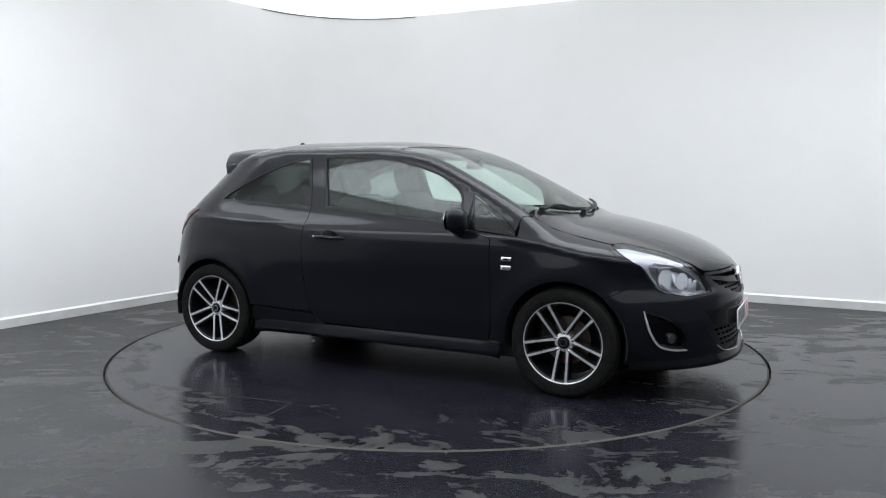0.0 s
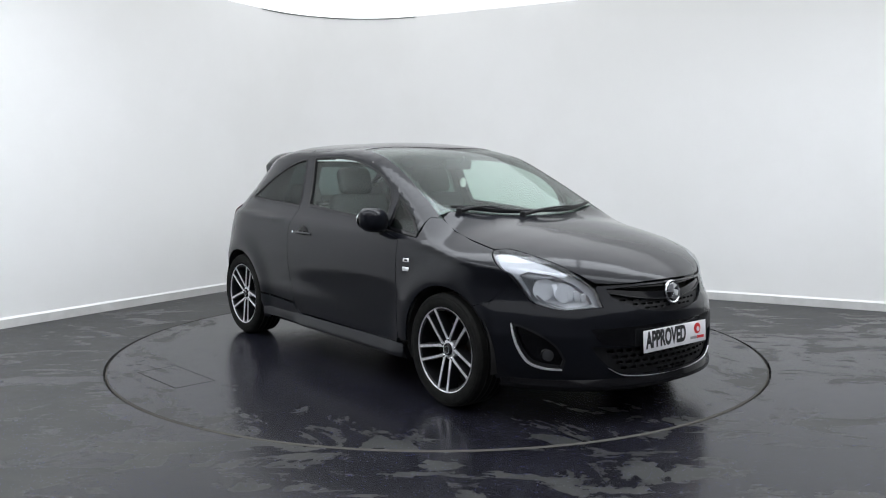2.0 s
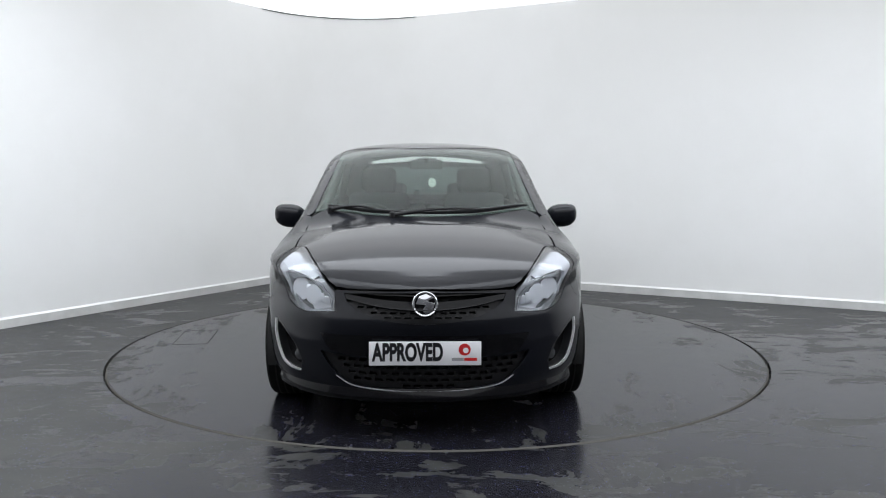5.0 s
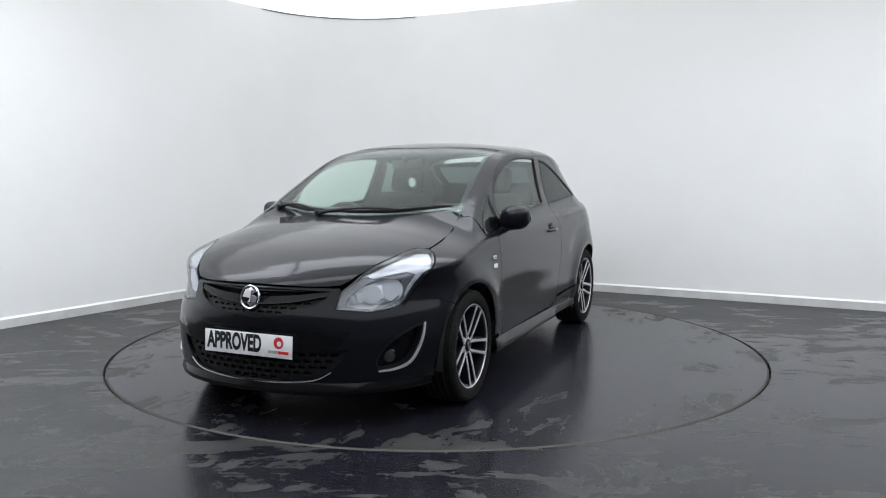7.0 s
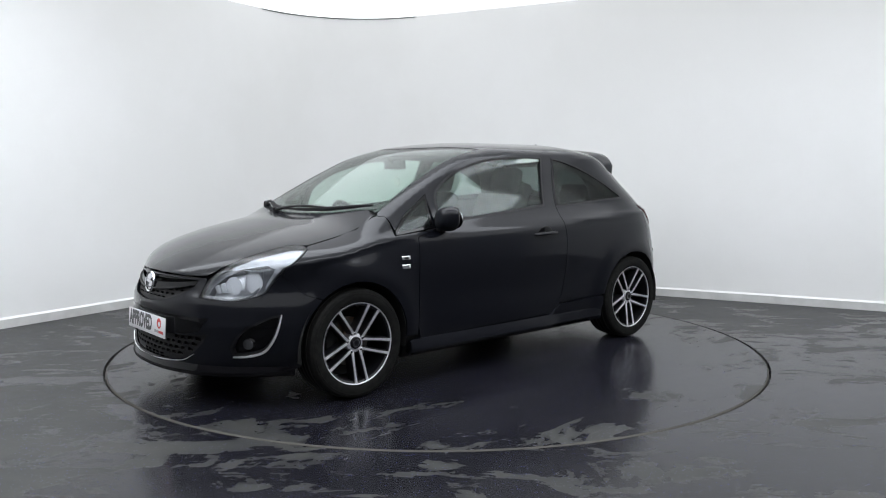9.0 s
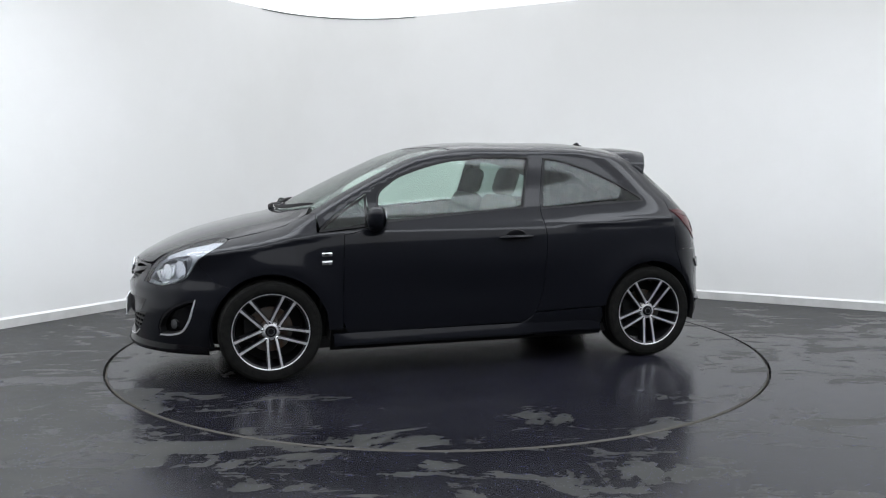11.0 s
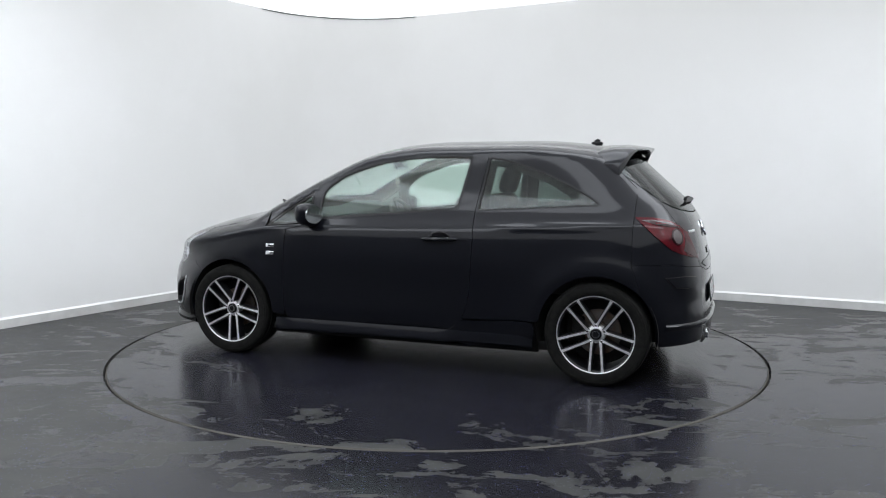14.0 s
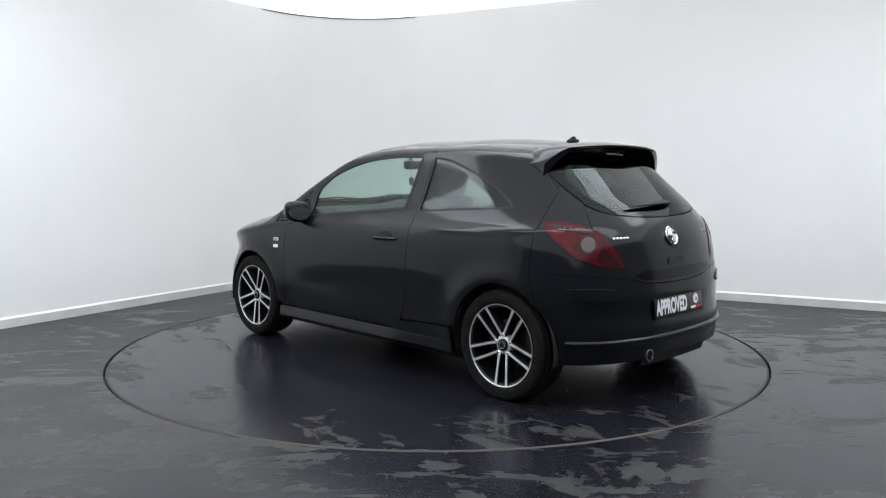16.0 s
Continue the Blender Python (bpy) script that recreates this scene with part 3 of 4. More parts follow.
        skin("side_skirt", SIDE, poly, PAINT, car, lift=.014, thick=.03, gap=.001, **more)
        bm = bmesh.new()
        cols = []
        for x in np.linspace(.885, -.885, 30).tolist():
            y = float(half(x, .262)) + .010
            up = .05 * min(1, max(0, (-.36 - x) / .05))
            end = min(1, .2 + (.885 - abs(x)) / .07)
            cols.append([bm.verts.new((x, s * (y + o * end), z)) for o, z in ((-.03, .276 + up), (.004, .274 + up), (.006, .268 + up), (.022 - .3 * up, .228), (.024 - .3 * up, .212), (.018 - .4 * up, .198), (-.04, .178))])
        for p, q in zip(cols, cols[1:]):
            for i in range(6):
                bm.faces.new((p[i], q[i], q[i + 1], p[i + 1]))
        part("skirt_blade", bm, PAINT, car, angle=25)
        skin("sill", SIDE, [(.90, .30), (-.90, .38), (-.90, .15), (.90, .15)], DARK, car, lift=-.02, gap=0)


def build_upper():
    w = [(x, width_at(x)) for x in np.linspace(.985, .075, 16).tolist()]
    head = [(.255 - .62 * y * y, y) for y in np.linspace(width_at(.075), -width_at(.075), 17).tolist()]
    base = [(1.160 - .50 * y * y, y) for y in np.linspace(-w[0][1], w[0][1], 17).tolist()]
    poly = base[1:-1] + w + head[1:-1] + [(x, -y) for x, y in reversed(w)]
    skin("windscreen", TOP, poly, GLASS, car, thick=.005, lift=-.002, gap=.003, step=.04)
    skin("windscreen_border", TOP, shrink(poly, .002), GLOSS, car, holes=[shrink(poly, .03)], thick=.002, lift=-.009, gap=0, step=.04)
    side = [(x, width_at(x)) for x in np.linspace(.07, -1.22, 26).tolist()]
    rear = [(-1.33 + .36 * y * y, y) for y in np.linspace(width_at(-1.22), -width_at(-1.22), 13).tolist()]
    poly = head[::-1][1:-1] + side + rear[1:-1] + [(x, -y) for x, y in reversed(side)]
    skin("roof", TOP, poly, PAINT, car, gap=-.0006, back=DASH, step=.04)
    # bonnet
    nosey = [(2.040 - .60 * y * y, y) for y in np.linspace(.43, -.43, 15).tolist()]
    side = HOOD_SIDE + [(1.535, .628), (1.70, .572), (1.83, .517), (1.90, .465)]
    poly = [q for q in HOOD_REAR if abs(q[1]) < .65] + side + nosey + [(x, -y) for x, y in reversed(side)]
    skin("bonnet", TOP, poly, PAINT, car, gap=.003, step=.03, label="black bonnet with a soft crease on each side")
    # scuttle under the wipers
    poly = [(1.235 - .50 * y * y, y) for y in np.linspace(-.64, .64, 15).tolist()] + [(1.07 - .50 * y * y, y) for y in np.linspace(.64, -.64, 15).tolist()]
    skin("scuttle", TOP, poly, PLASTIC, car, lift=-.02, gap=0)
    for y0, y1, off in ((-.03, .60, 0), (-.58, -.02, 0)):
        ys = np.linspace(y0, y1, 9)
        blade = TOP.at(1.150 - .50 * ys * ys, ys)
        part_ob = part("wiper", tube([(x, y, z + .016) for x, y, z in blade], [.004, .007, .008, .009, .010, .009, .008, .007, .004], 8, flat=1.4), PLASTIC, car, "black windscreen wiper")
        ys = np.linspace(y0 - .16 if y0 > -.3 else y0 + .02, (y0 + y1) / 2, 6)
        x0 = np.linspace(1.185, 1.150, 6)
        ap = TOP.at(x0 - .50 * ys * ys, ys)
        pts = [(x, y, z + .012 + .03 * math.sin(i * math.pi / 6)) for i, (x, y, z) in enumerate(ap)]
        part("arm", tube(pts, [.013, .011, .008, .006, .006, .005], 8), PLASTIC, part_ob)
        part("pivot", lathe([(.018, -.02), (.018, .012), (.012, .02), (0, .02)], 16, Matrix.Translation(pts[0])), PLASTIC, part_ob)


def strip(view, line, width, lift, thick, name, mat, parent, flip=False, label=""):
    """A thin band along a line on the skin."""
    a = np.array(spline(line, 5))
    d = np.gradient(a, axis=0)
    d /= np.linalg.norm(d, axis=1)[:, None]
    nrm = np.stack([-d[:, 1], d[:, 0]], -1)
    w = width * np.sin(np.linspace(.25, math.pi - .25, len(a))) ** .5
    l, r = a + nrm * w[:, None] / 2, a - nrm * w[:, None] / 2
    poly = [tuple(q) for q in l] + [tuple(q) for q in r[::-1]]
    return skin(name, view, poly, mat, parent, lift=lift, thick=thick, gap=0, flip=flip, label=label)


def cell_grid(view, poly, lift, parent, name, du, dv, bar):
    """A honeycomb-like grid of bars set into an opening."""
    a = np.array(poly)
    holes = []
    row = 0
    v = a[:, 1].min() + dv / 2
    while v < a[:, 1].max():
        u = a[:, 0].min() + (du / 2 if row % 2 else 0)
        while u < a[:, 0].max():
            c = [(u - du / 2 + bar, v - dv / 2 + bar), (u + du / 2 - bar, v - dv / 2 + bar), (u + du / 2 - bar * 1.6, v + dv / 2 - bar), (u - du / 2 + bar * 1.6, v + dv / 2 - bar)]
            cu, cv = np.array([q[0] for q in c]), np.array([q[1] for q in c])
            if inside(poly, cu, cv).all():
                holes.append(c)
            u += du
        v += dv
        row += 1
    return skin(name, view, poly, PLASTIC, parent, holes=holes, lift=lift, thick=.016, gap=-.004, step=.05)


def emblem(parent, m, size=.058):
    """A plain chrome ring with a plain raised shape across."""
    ring = part("emblem", lathe([(size * .80, 0), (size, 0), (size, .006), (size * .93, .011), (size * .82, .008)], 40, m, closed=True), CHROME, parent, "round chrome ring emblem")
    part("emblem_disc", lathe([(size * .82, .001), (size * .82, .003), (0, .004)], 32, m), GLOSS, ring)
    part("emblem_bar", prism([(-.74 * size, .0 * size), (-.45 * size, .62 * size), (.1 * size, .8 * size), (.66 * size, .5 * size), (.15 * size, .22 * size), (.78 * size, .05 * size), (.55 * size, -.58 * size), (.05 * size, -.8 * size), (-.2 * size, -.45 * size), (.05 * size, -.08 * size)], .008, m @ pose(0, 0, .002), .001), CHROME, ring)


def words(name, text, size, mat, parent, m, wide=1.0, bold=.0):
    cu = bpy.data.curves.new(name, "FONT")
    cu.body, cu.size, cu.align_x, cu.align_y, cu.extrude, cu.offset = text, size, "CENTER", "CENTER", .0006, bold
    tmp = bpy.data.objects.new(name, cu)
    scene.collection.objects.link(tmp)
    me = bpy.data.meshes.new_from_object(tmp.evaluated_get(bpy.context.evaluated_depsgraph_get()))
    bpy.data.objects.remove(tmp)
    me.materials.clear()
    me.materials.append(mat)
    ob = new(name, me)
    ob.parent = parent
    ob.matrix_basis = m @ Matrix.Diagonal((wide, 1, 1, 1))
    return ob


def show_plate(m, face, ink, label, disc, small):
    """A sales plate in place of the number plate: one word, a round mark and a small line."""
    plate = part("plate", box(.520, .111, .006, .0015, m), face, car, label)
    words("lettering", "APPROVED", .112, ink, plate, m @ pose(-.080, .002, .0032), .585, .0048)
    part("mark", lathe([(.028, 0), (.028, .0012), (0, .0014)], 28, m @ pose(.183, .018, .0030)), disc, plate)
    part("mark_shade", lathe([(.013, 0), (.013, .001), (0, .0012)], 20, m @ pose(.188, .014, .0043)), face if face is WHITE else GREY, plate)
    part("small_line", box(.055, .014, .0012, 0, m @ pose(.150, -.028, .0034)), small, plate)
    part("small_line", box(.060, .014, .0012, 0, m @ pose(.211, -.028, .0034)), RED, plate)


GRILLE = [(-.405, .684), (-.372, .640)] + spline([(-.325, .607), (-.25, .578), (-.173, .560), (0, .543), (.173, .560), (.25, .578), (.325, .607)], 4) + [(.372, .640), (.405, .684)]
LOWER = spline([(-.50, .40), (-.455, .335), (-.36, .262), (-.2, .240), (0, .234), (.2, .240), (.36, .262), (.455, .335), (.50, .40)], 4)
LOWER_TOP = [(.36, .385), (0, .375), (-.36, .385)]


def by_y(line, view):
    """Points (y, z) on the nose or tail as that round view sees them."""
    out = []
    for y, z in line:
        us = np.linspace(0, 1.25, 200)
        p = view.at(us, np.full_like(us, z))
        u = float(np.interp(abs(y), p[:, 1], us))
        out.append((math.copysign(u, y), z))
    return out


FOG_OUT = [(1.668, .742, .506), (1.680, .735, .45), (1.70, .718, .38), (1.735, .685, .315), (1.79, .635, .290), (1.853, .58, .285)]
FOG_IN = [(1.865, .57, .33), (1.84, .60, .40), (1.78, .655, .46), (1.71, .712, .497)]


def on_side(*line):
    """Points (x, z) set on the skin's side."""
    return [(x, float(half(x, z)), z) for x, z in line]


def hood_edge(y):
    """Height of the bonnet's front edge."""
    return float(TOP.at(np.array([2.040 - .60 * y * y]), np.array([abs(y)]))[0, 2]) - .004


def build_front():
    head = FRONT.flat(*HEAD)
    grille = by_y(GRILLE[1:-1] + [(y, hood_edge(y) - .010 - .05 * max(0, abs(y) - .3)) for y in (.385, .35, .30, .15, 0, -.15, -.30, -.35, -.385)], FRONT)
    lower = by_y(LOWER + LOWER_TOP, FRONT)
    fog = spline(FRONT.flat(*FOG_OUT), 3) + spline(FRONT.flat(*FOG_IN), 3)
    # bumper skin from arch to arch
    right = FRONT.flat(*on_side((1.575, .21), (1.585, .26), (1.592, .36), (1.576, .423), (1.535, .502), (1.475, .571), (1.56, .602), (1.653, .698)))
    ring = spline(head[5:] + head[:5], 3)
    under = ring[:16][::-1]
    tip = head[4:5]
    hoodline = by_y([(y, hood_edge(y)) for y in (.425, .405, .30, .15, 0, -.15, -.30, -.405, -.425)], FRONT)
    left_part = right + under + tip + hoodline[:1]
    bottom = [(u, .205) for u in np.linspace(-right[0][0] + .03, right[0][0] - .03, 30).tolist()]
    poly = bottom + left_part + hoodline[1:-1] + mirrored(left_part)
    bumper = skin("front_bumper", FRONT, poly, PAINT, car, holes=[grille, lower, fog, mirrored(fog)], gap=.0015, step=.028, back=DARK)
    # shallow panel behind the plate
    rec = by_y([(-.50, .485), (-.45, .41), (-.36, .392), (0, .384), (.36, .392), (.45, .41), (.50, .485), (0, .492)], FRONT)
    skin("plate_recess", FRONT, rec, GLOSS, bumper, lift=.002, thick=.006, gap=0)
    # upper grille
    g = skin("grille", FRONT, shrink(grille, -.01), DARK, car, lift=-.07, thick=.01, gap=0, label="black radiator grille with a broad bar and mesh")
    low = by_y([(-.372, .640), (-.325, .607), (-.25, .578), (-.173, .560), (0, .543), (.173, .560), (.25, .578), (.325, .607), (.372, .640), (.2, .630), (0, .620), (-.2, .630)], FRONT)
    cell_grid(FRONT, low, -.018, g, "mesh", .046, .022, .0025)
    strip(FRONT, by_y([(-.385, .662), (-.2, .638), (0, .629), (.2, .638), (.385, .662)], FRONT), .034, -.004, .02, "bar", GLOSS, g)
    strip(FRONT, by_y([(-.375, .650), (-.2, .620), (0, .610), (.2, .620), (.375, .650)], FRONT), .004, .004, .012, "bar_edge", RIMDARK, g)
    strip(FRONT, by_y([(-.39, .684), (-.2, .684), (0, .686), (.2, .684), (.39, .684)], FRONT), .022, -.012, .02, "bar", GLOSS, g)
    x = float(nose(.640))
    emblem(car, pose(x - .006, 0, .637, 90, 0, 90) @ pose(0, 0, 0, -8), .060)
    # lower grille
    g = skin("lower_grille", FRONT, shrink(lower, -.01), DARK, car, lift=-.06, thick=.01, gap=0, label="black lower grille mesh")
    cell_grid(FRONT, lower, -.020, g, "mesh", .050, .030, .0028)
    strip(FRONT, by_y([(-.42, .290), (-.34, .250), (-.18, .2335), (0, .228), (.18, .2335), (.34, .250), (.42, .290)], FRONT), .004, .005, .01, "lip_edge", SATIN, g)
    # splitter lip under the bumper
    us = np.linspace(-right[0][0] + .03, right[0][0] - .03, 56)
    base = FRONT.at(us, np.full_like(us, .215))
    bm = bmesh.new()
    cols = []
    for (px, py, pz), u in zip(base, us):
        d = Vector((math.cos(u / .8), math.sin(u / .8), 0))
        o = Vector((px, py, 0))
        k = (.030 - .012 * (abs(u) / .9) ** 2) * min(1, .25 + (right[0][0] - .03 - abs(u)) / .12)
        cols.append([bm.verts.new(o + d * a + Vector((0, 0, h))) for a, h in ((-.05, .245), (.003, .240), (k * .6, .206), (k * .7, .194), (k * .5, .180), (-.02, .168), (-.25, .165))])
    for a, b in zip(cols, cols[1:]):
        for i in range(6):
            bm.faces.new((a[i], b[i], b[i + 1], a[i + 1]))
    part("splitter", bm, GLOSS, bumper, angle=50)
    # fog lamps
    for flip in (False, True):
        s = -1 if flip else 1
        f = skin("fog_lamp", FRONT, shrink(fog, -.006), GLOSS, car, lift=-.045, thick=.006, gap=0, flip=flip, label="round fog lamp in a black recess with a silver edge")
        skin("recess_wall", FRONT, shrink(fog, -.004), PLASTIC, f, holes=[shrink(fog, .010)], lift=-.004, thick=.042, gap=0, flip=flip)
        strip(FRONT, FRONT.flat(*FOG_OUT), .011, .006, .012, "silver_edge", SATIN, f, flip=flip, label="silver trim edge")
        c = Vector((1.80, s * .622, .345))
        aim = pose(c.x, c.y, c.z, 0, 90, s * 38)
        lens = part("lens", lathe([(.040, -.03), (.040, .0), (.035, .006), (.026, .009), (0, .012)], 32, aim), GLOSS, f)
        part("lens_glass", lathe([(.030, .008), (.027, .013), (.015, .017), (0, .018)], 28, aim), FOGGLASS, lens)
        # head lamp
        low = FRONT.flat((1.77, .545, .742), (1.84, .50, .705), (1.905, .455, .645), (1.93, .45, .605), (1.86, .55, .592), (1.78, .63, .615), (1.735, .655, .655), (1.725, .64, .72))
        lamp = skin("headlight", FRONT, ring, LAMPCASE, car, holes=[low], lift=-.030, thick=.006, gap=.002, flip=flip, label="large clear headlamp with bright reflectors")
        skin("rim", FRONT, ring, RIMDARK, lamp, holes=[shrink(ring, .005)], lift=-.002, thick=.026, gap=.0015, flip=flip)
        skin("lens", FRONT, ring, CLEAR, lamp, lift=.001, thick=.004, gap=.002, flip=flip)
        edge = shrink(head, .013)
        upper = [edge[3], edge[2], edge[1], edge[0], edge[11], edge[10], edge[9]] + FRONT.flat((1.728, .682, .652), (1.690, .690, .700), (1.668, .680, .742), (1.69, .645, .768), (1.76, .585, .752), (1.82, .53, .733))
        skin("day_light", FRONT, upper, FROST, lamp, lift=-.014, thick=.014, gap=0, flip=flip, label="pale frosted running light")
        skin("bezel", FRONT, shrink(low, -.010), LAMPCASE, lamp, holes=[low], lift=-.020, thick=.045, gap=0, flip=flip)
        bowl = skin("reflector", FRONT, low, REFLECT, lamp, lift=-.066, thick=.004, gap=0, flip=flip)
        for q, r in (((1.755, .615, .668), .056), ((1.83, .545, .650), .048)):
            bm = lathe([(r, .042), (r * .92, .028), (r * .7, .012), (r * .35, .002), (.014, 0), (.012, .018), (.006, .026), (0, .027)], 28, pose(q[0] - .030, s * (q[1] - .018), q[2], 0, 90, s * 30))
            part("reflector_bowl", bm, REFLECT, bowl)
        # facets beside the bowls
        for i in range(5):
            part("facet", box(.012, .028, .07 - .006 * i, .003, pose(1.80 + .022 * i, s * (.575 - .026 * i), .66 - .008 * i, 10, -20 + 9 * i, s * (24 + 7 * (i % 2)))), REFLECT, bowl)
    show_plate(pose(float(nose(.42)) + .012, 0, .412, 90, 0, 90) @ pose(0, 0, 0, -3), WHITE, INK, "white sales plate with black lettering", RED, GREY)


GLASS_LOW = [(.545, 1.075), (.50, 1.040), (.432, 1.020), (.28, 1.003), (.135, .996), (0, .994)]


def build_rear():
    tl = REAR.flat(*TAIL)
    low = by_y(GLASS_LOW, REAR)
    half_glass = [(low[0][0], 1.085)] + REAR.flat((-1.40, .565, 1.20), (-1.285, .556, 1.285), (-1.25, .55, 1.31))
    poly = [(-u, z) for u, z in reversed(half_glass)] + [(-u, z) for u, z in low[:-1]] + low[::-1] + half_glass
    poly = poly + [(half_glass[-1][0] * .5, 1.335), (-half_glass[-1][0] * .5, 1.335)]
    skin("rear_window", REAR, poly, DARKGLASS, car, thick=.004, lift=.001, gap=.003, step=.035)
    skin("rear_window_border", REAR, shrink(poly, .002), GLOSS, car, holes=[shrink(poly, .045)], thick=.002, lift=-.006, gap=0, step=.04)
    # tailgate
    gate = [(low[0][0], 1.080)] + REAR.flat((-1.66, .575, .93)) + by_y([(.52, .80), (.47, .735), (.435, .685), (.33, .655), (.15, .641), (0, .639)], REAR)
    poly = gate + [(-u, z) for u, z in gate[::-1][1:]] + [(-u, z) for u, z in low[:-1]] + low[::-1]
    tailgate = skin("tailgate", REAR, poly, PAINT, car, gap=.003, label="black tailgate with chrome emblem")
    # corner between wing and tailgate
    side = [REAR.flat((behind(z), float(half(behind(z), z)), z))[0] for z in np.linspace(.72, 1.335, 18).tolist()]
    poly = side + [half_glass[-1], half_glass[-2], half_glass[-3], (low[0][0], 1.082)] + gate[1:5] + REAR.flat(*on_side((-1.62, .72)))
    both("rear_corner", REAR, poly, PAINT, car, gap=.001, back=DARK)
    # bumper
    top = [(u, z) for u, z in gate[4:]]
    wing = REAR.flat(*on_side((-1.62, .72), (-1.447, .722), (-1.504, .547), (-1.55, .483), (-1.579, .416), (-1.592, .36), (-1.59, .25)))
    rim = wing[::-1] + top
    bottom = [(u, .245) for u in np.linspace(-wing[-1][0] + .03, wing[-1][0] - .03, 30).tolist()]
    poly = bottom + rim + [(-u, z) for u, z in rim[::-1][1:]]
    bumper = skin("rear_bumper", REAR, poly, PAINT, car, gap=.0015, back=DARK)
    grooves = REAR.flat((-1.645, .774, .643), (-1.75, .66, .645), (-1.80, .56, .634), (-1.815, .53, .610), (-1.806, .56, .590), (-1.77, .66, .578), (-1.70, .75, .590))
    for flip in (False, True):
        skin("bumper_strip", REAR, grooves, PAINT, bumper, lift=.008, thick=.010, gap=0, flip=flip)
        skin("strip_joint", REAR, shrink(grooves, -.004), SEAM, bumper, lift=.0015, thick=.004, gap=0, flip=flip)
    # lower skirt lip
    us = np.linspace(-wing[-1][0] + .04, wing[-1][0] - .04, 50)
    ring = REAR.at(us, np.full_like(us, .33))
    bm = bmesh.new()
    cols = []
    for (px, py, pz), u in zip(ring, us):
        d = Vector((-math.cos(u / .8), math.sin(u / .8), 0))
        o = Vector((px, py, 0))
        z0 = .385 - .03 * math.cos(u / .8)
        cols.append([bm.verts.new(o + d * a + Vector((0, 0, h))) for a, h in ((-.02, z0 + .016), (.004, z0 + .010), (.014, z0), (.013, z0 - .010), (.000, z0 - .030), (-.035, z0 - .10), (-.2, z0 - .125))])
    for a, b in zip(cols, cols[1:]):
        for i in range(6):
            bm.faces.new((a[i], b[i], b[i + 1], a[i + 1]))
    part("skirt", bm, PAINT, bumper, angle=50)
    skin("diffuser_panel", REAR, [(-.34, .20), (.34, .20), (.34, .27), (-.34, .27)], DARK, bumper, lift=-.01, gap=0)
    # tail lamps
    for flip in (False, True):
        s = -1 if flip else 1
        lamp = skin("tail_light", REAR, tl, REDLENS, car, lift=.005, thick=.02, gap=.002, flip=flip, label="red tail lamp with a round smoked reversing lens")
        skin("dark_band", REAR, REAR.flat((-1.46, .712, .972), (-1.53, .675, .968), (-1.62, .612, .950), (-1.675, .572, .92), (-1.62, .625, .93), (-1.53, .69, .945)), REDDARK, lamp, lift=.0062, thick=.005, gap=0, flip=flip)
        skin("dark_band", REAR, REAR.flat((-1.70, .56, .86), (-1.735, .522, .82), (-1.783, .476, .748), (-1.76, .54, .755), (-1.70, .61, .79)), REDDARK, lamp, lift=.0062, thick=.005, gap=0, flip=flip)
        c = REAR.flat((-1.668, .632, .872))[0]
        ring = [(c[0] + .044 * math.cos(a), c[1] + .048 * math.sin(a)) for a in [2 * math.pi * i / 30 for i in range(30)]]
        skin("reversing_ring", REAR, ring, REDDARK, lamp, lift=.0072, thick=.006, gap=0, flip=flip, step=.012)
        skin("reversing_lens", REAR, shrink(ring, .010), SMOKE, lamp, lift=.0085, thick=.006, gap=0, flip=flip, step=.012)
    x = float(tail(.889))
    emblem(tailgate, pose(x - .002, 0, .889, 90, 0, -90) @ pose(0, 0, 0, -20), .056)
    # script badges as plain bars
    for y0, wide in ((.505, .118), (-.40, .085)):
        n = 5
        for i in range(n):
            y = y0 - (i + .5) * wide / n
            q = by_y([(y, .897)], REAR)
            pnt = REAR.at(np.array([q[0][0]]), np.array([.897]))[0]
            part("badge_bar", box(.003, wide / n * .62, .014, .001, pose(pnt[0] - .001, y, .897, 0, 18, math.degrees(-y * .9))), CHROME, tailgate, "small silver badge bar")
    # handle recess and grip under the emblem
    skin("grip", REAR, by_y([(-.075, .770), (.075, .770), (.085, .735), (-.085, .735)], REAR), GLOSS, tailgate, lift=.006, thick=.01, gap=0)
    skin("grip_slot", REAR, by_y([(-.40, .700), (-.30, .672), (0, .655), (.30, .672), (.40, .700), (.33, .715), (-.33, .715)], REAR), GLOSS, tailgate, lift=.005, thick=.01, gap=0)
    show_plate(pose(float(tail(.505)) - .010, .012, .505, 90, 0, -90) @ pose(0, 0, 0, -6), INK, WHITE, "black sales plate with white lettering", WHITE, WHITE)
    # rear wiper
    ys = np.linspace(.30, -.10, 7)
    us = by_y([(y, 1.045) for y in ys.tolist()], REAR)
    pts = REAR.at(np.array([u for u, _ in us]), np.linspace(1.052, 1.062, 7))
    wip = part("rear_wiper", tube([(x - .022, y, z + .01) for x, y, z in pts], [.006, .010, .012, .015, .018, .022, .020], 8, flat=.6), PLASTIC, car, "black rear wiper on its pivot")
    part("pivot", lathe([(.026, -.03), (.026, .01), (.016, .022), (0, .024)], 20, pose(pts[-1][0] - .006, pts[-1][1], pts[-1][2], 0, -60)), PLASTIC, wip)
    # exhaust
    pipe = part("exhaust", lathe([(.030, -.10), (.034, .0), (.034, .012), (.029, .012), (.027, -.08)], 28, pose(-1.842, .30, .262, 0, -90), closed=True), CHROME, car, "round chrome exhaust tip")
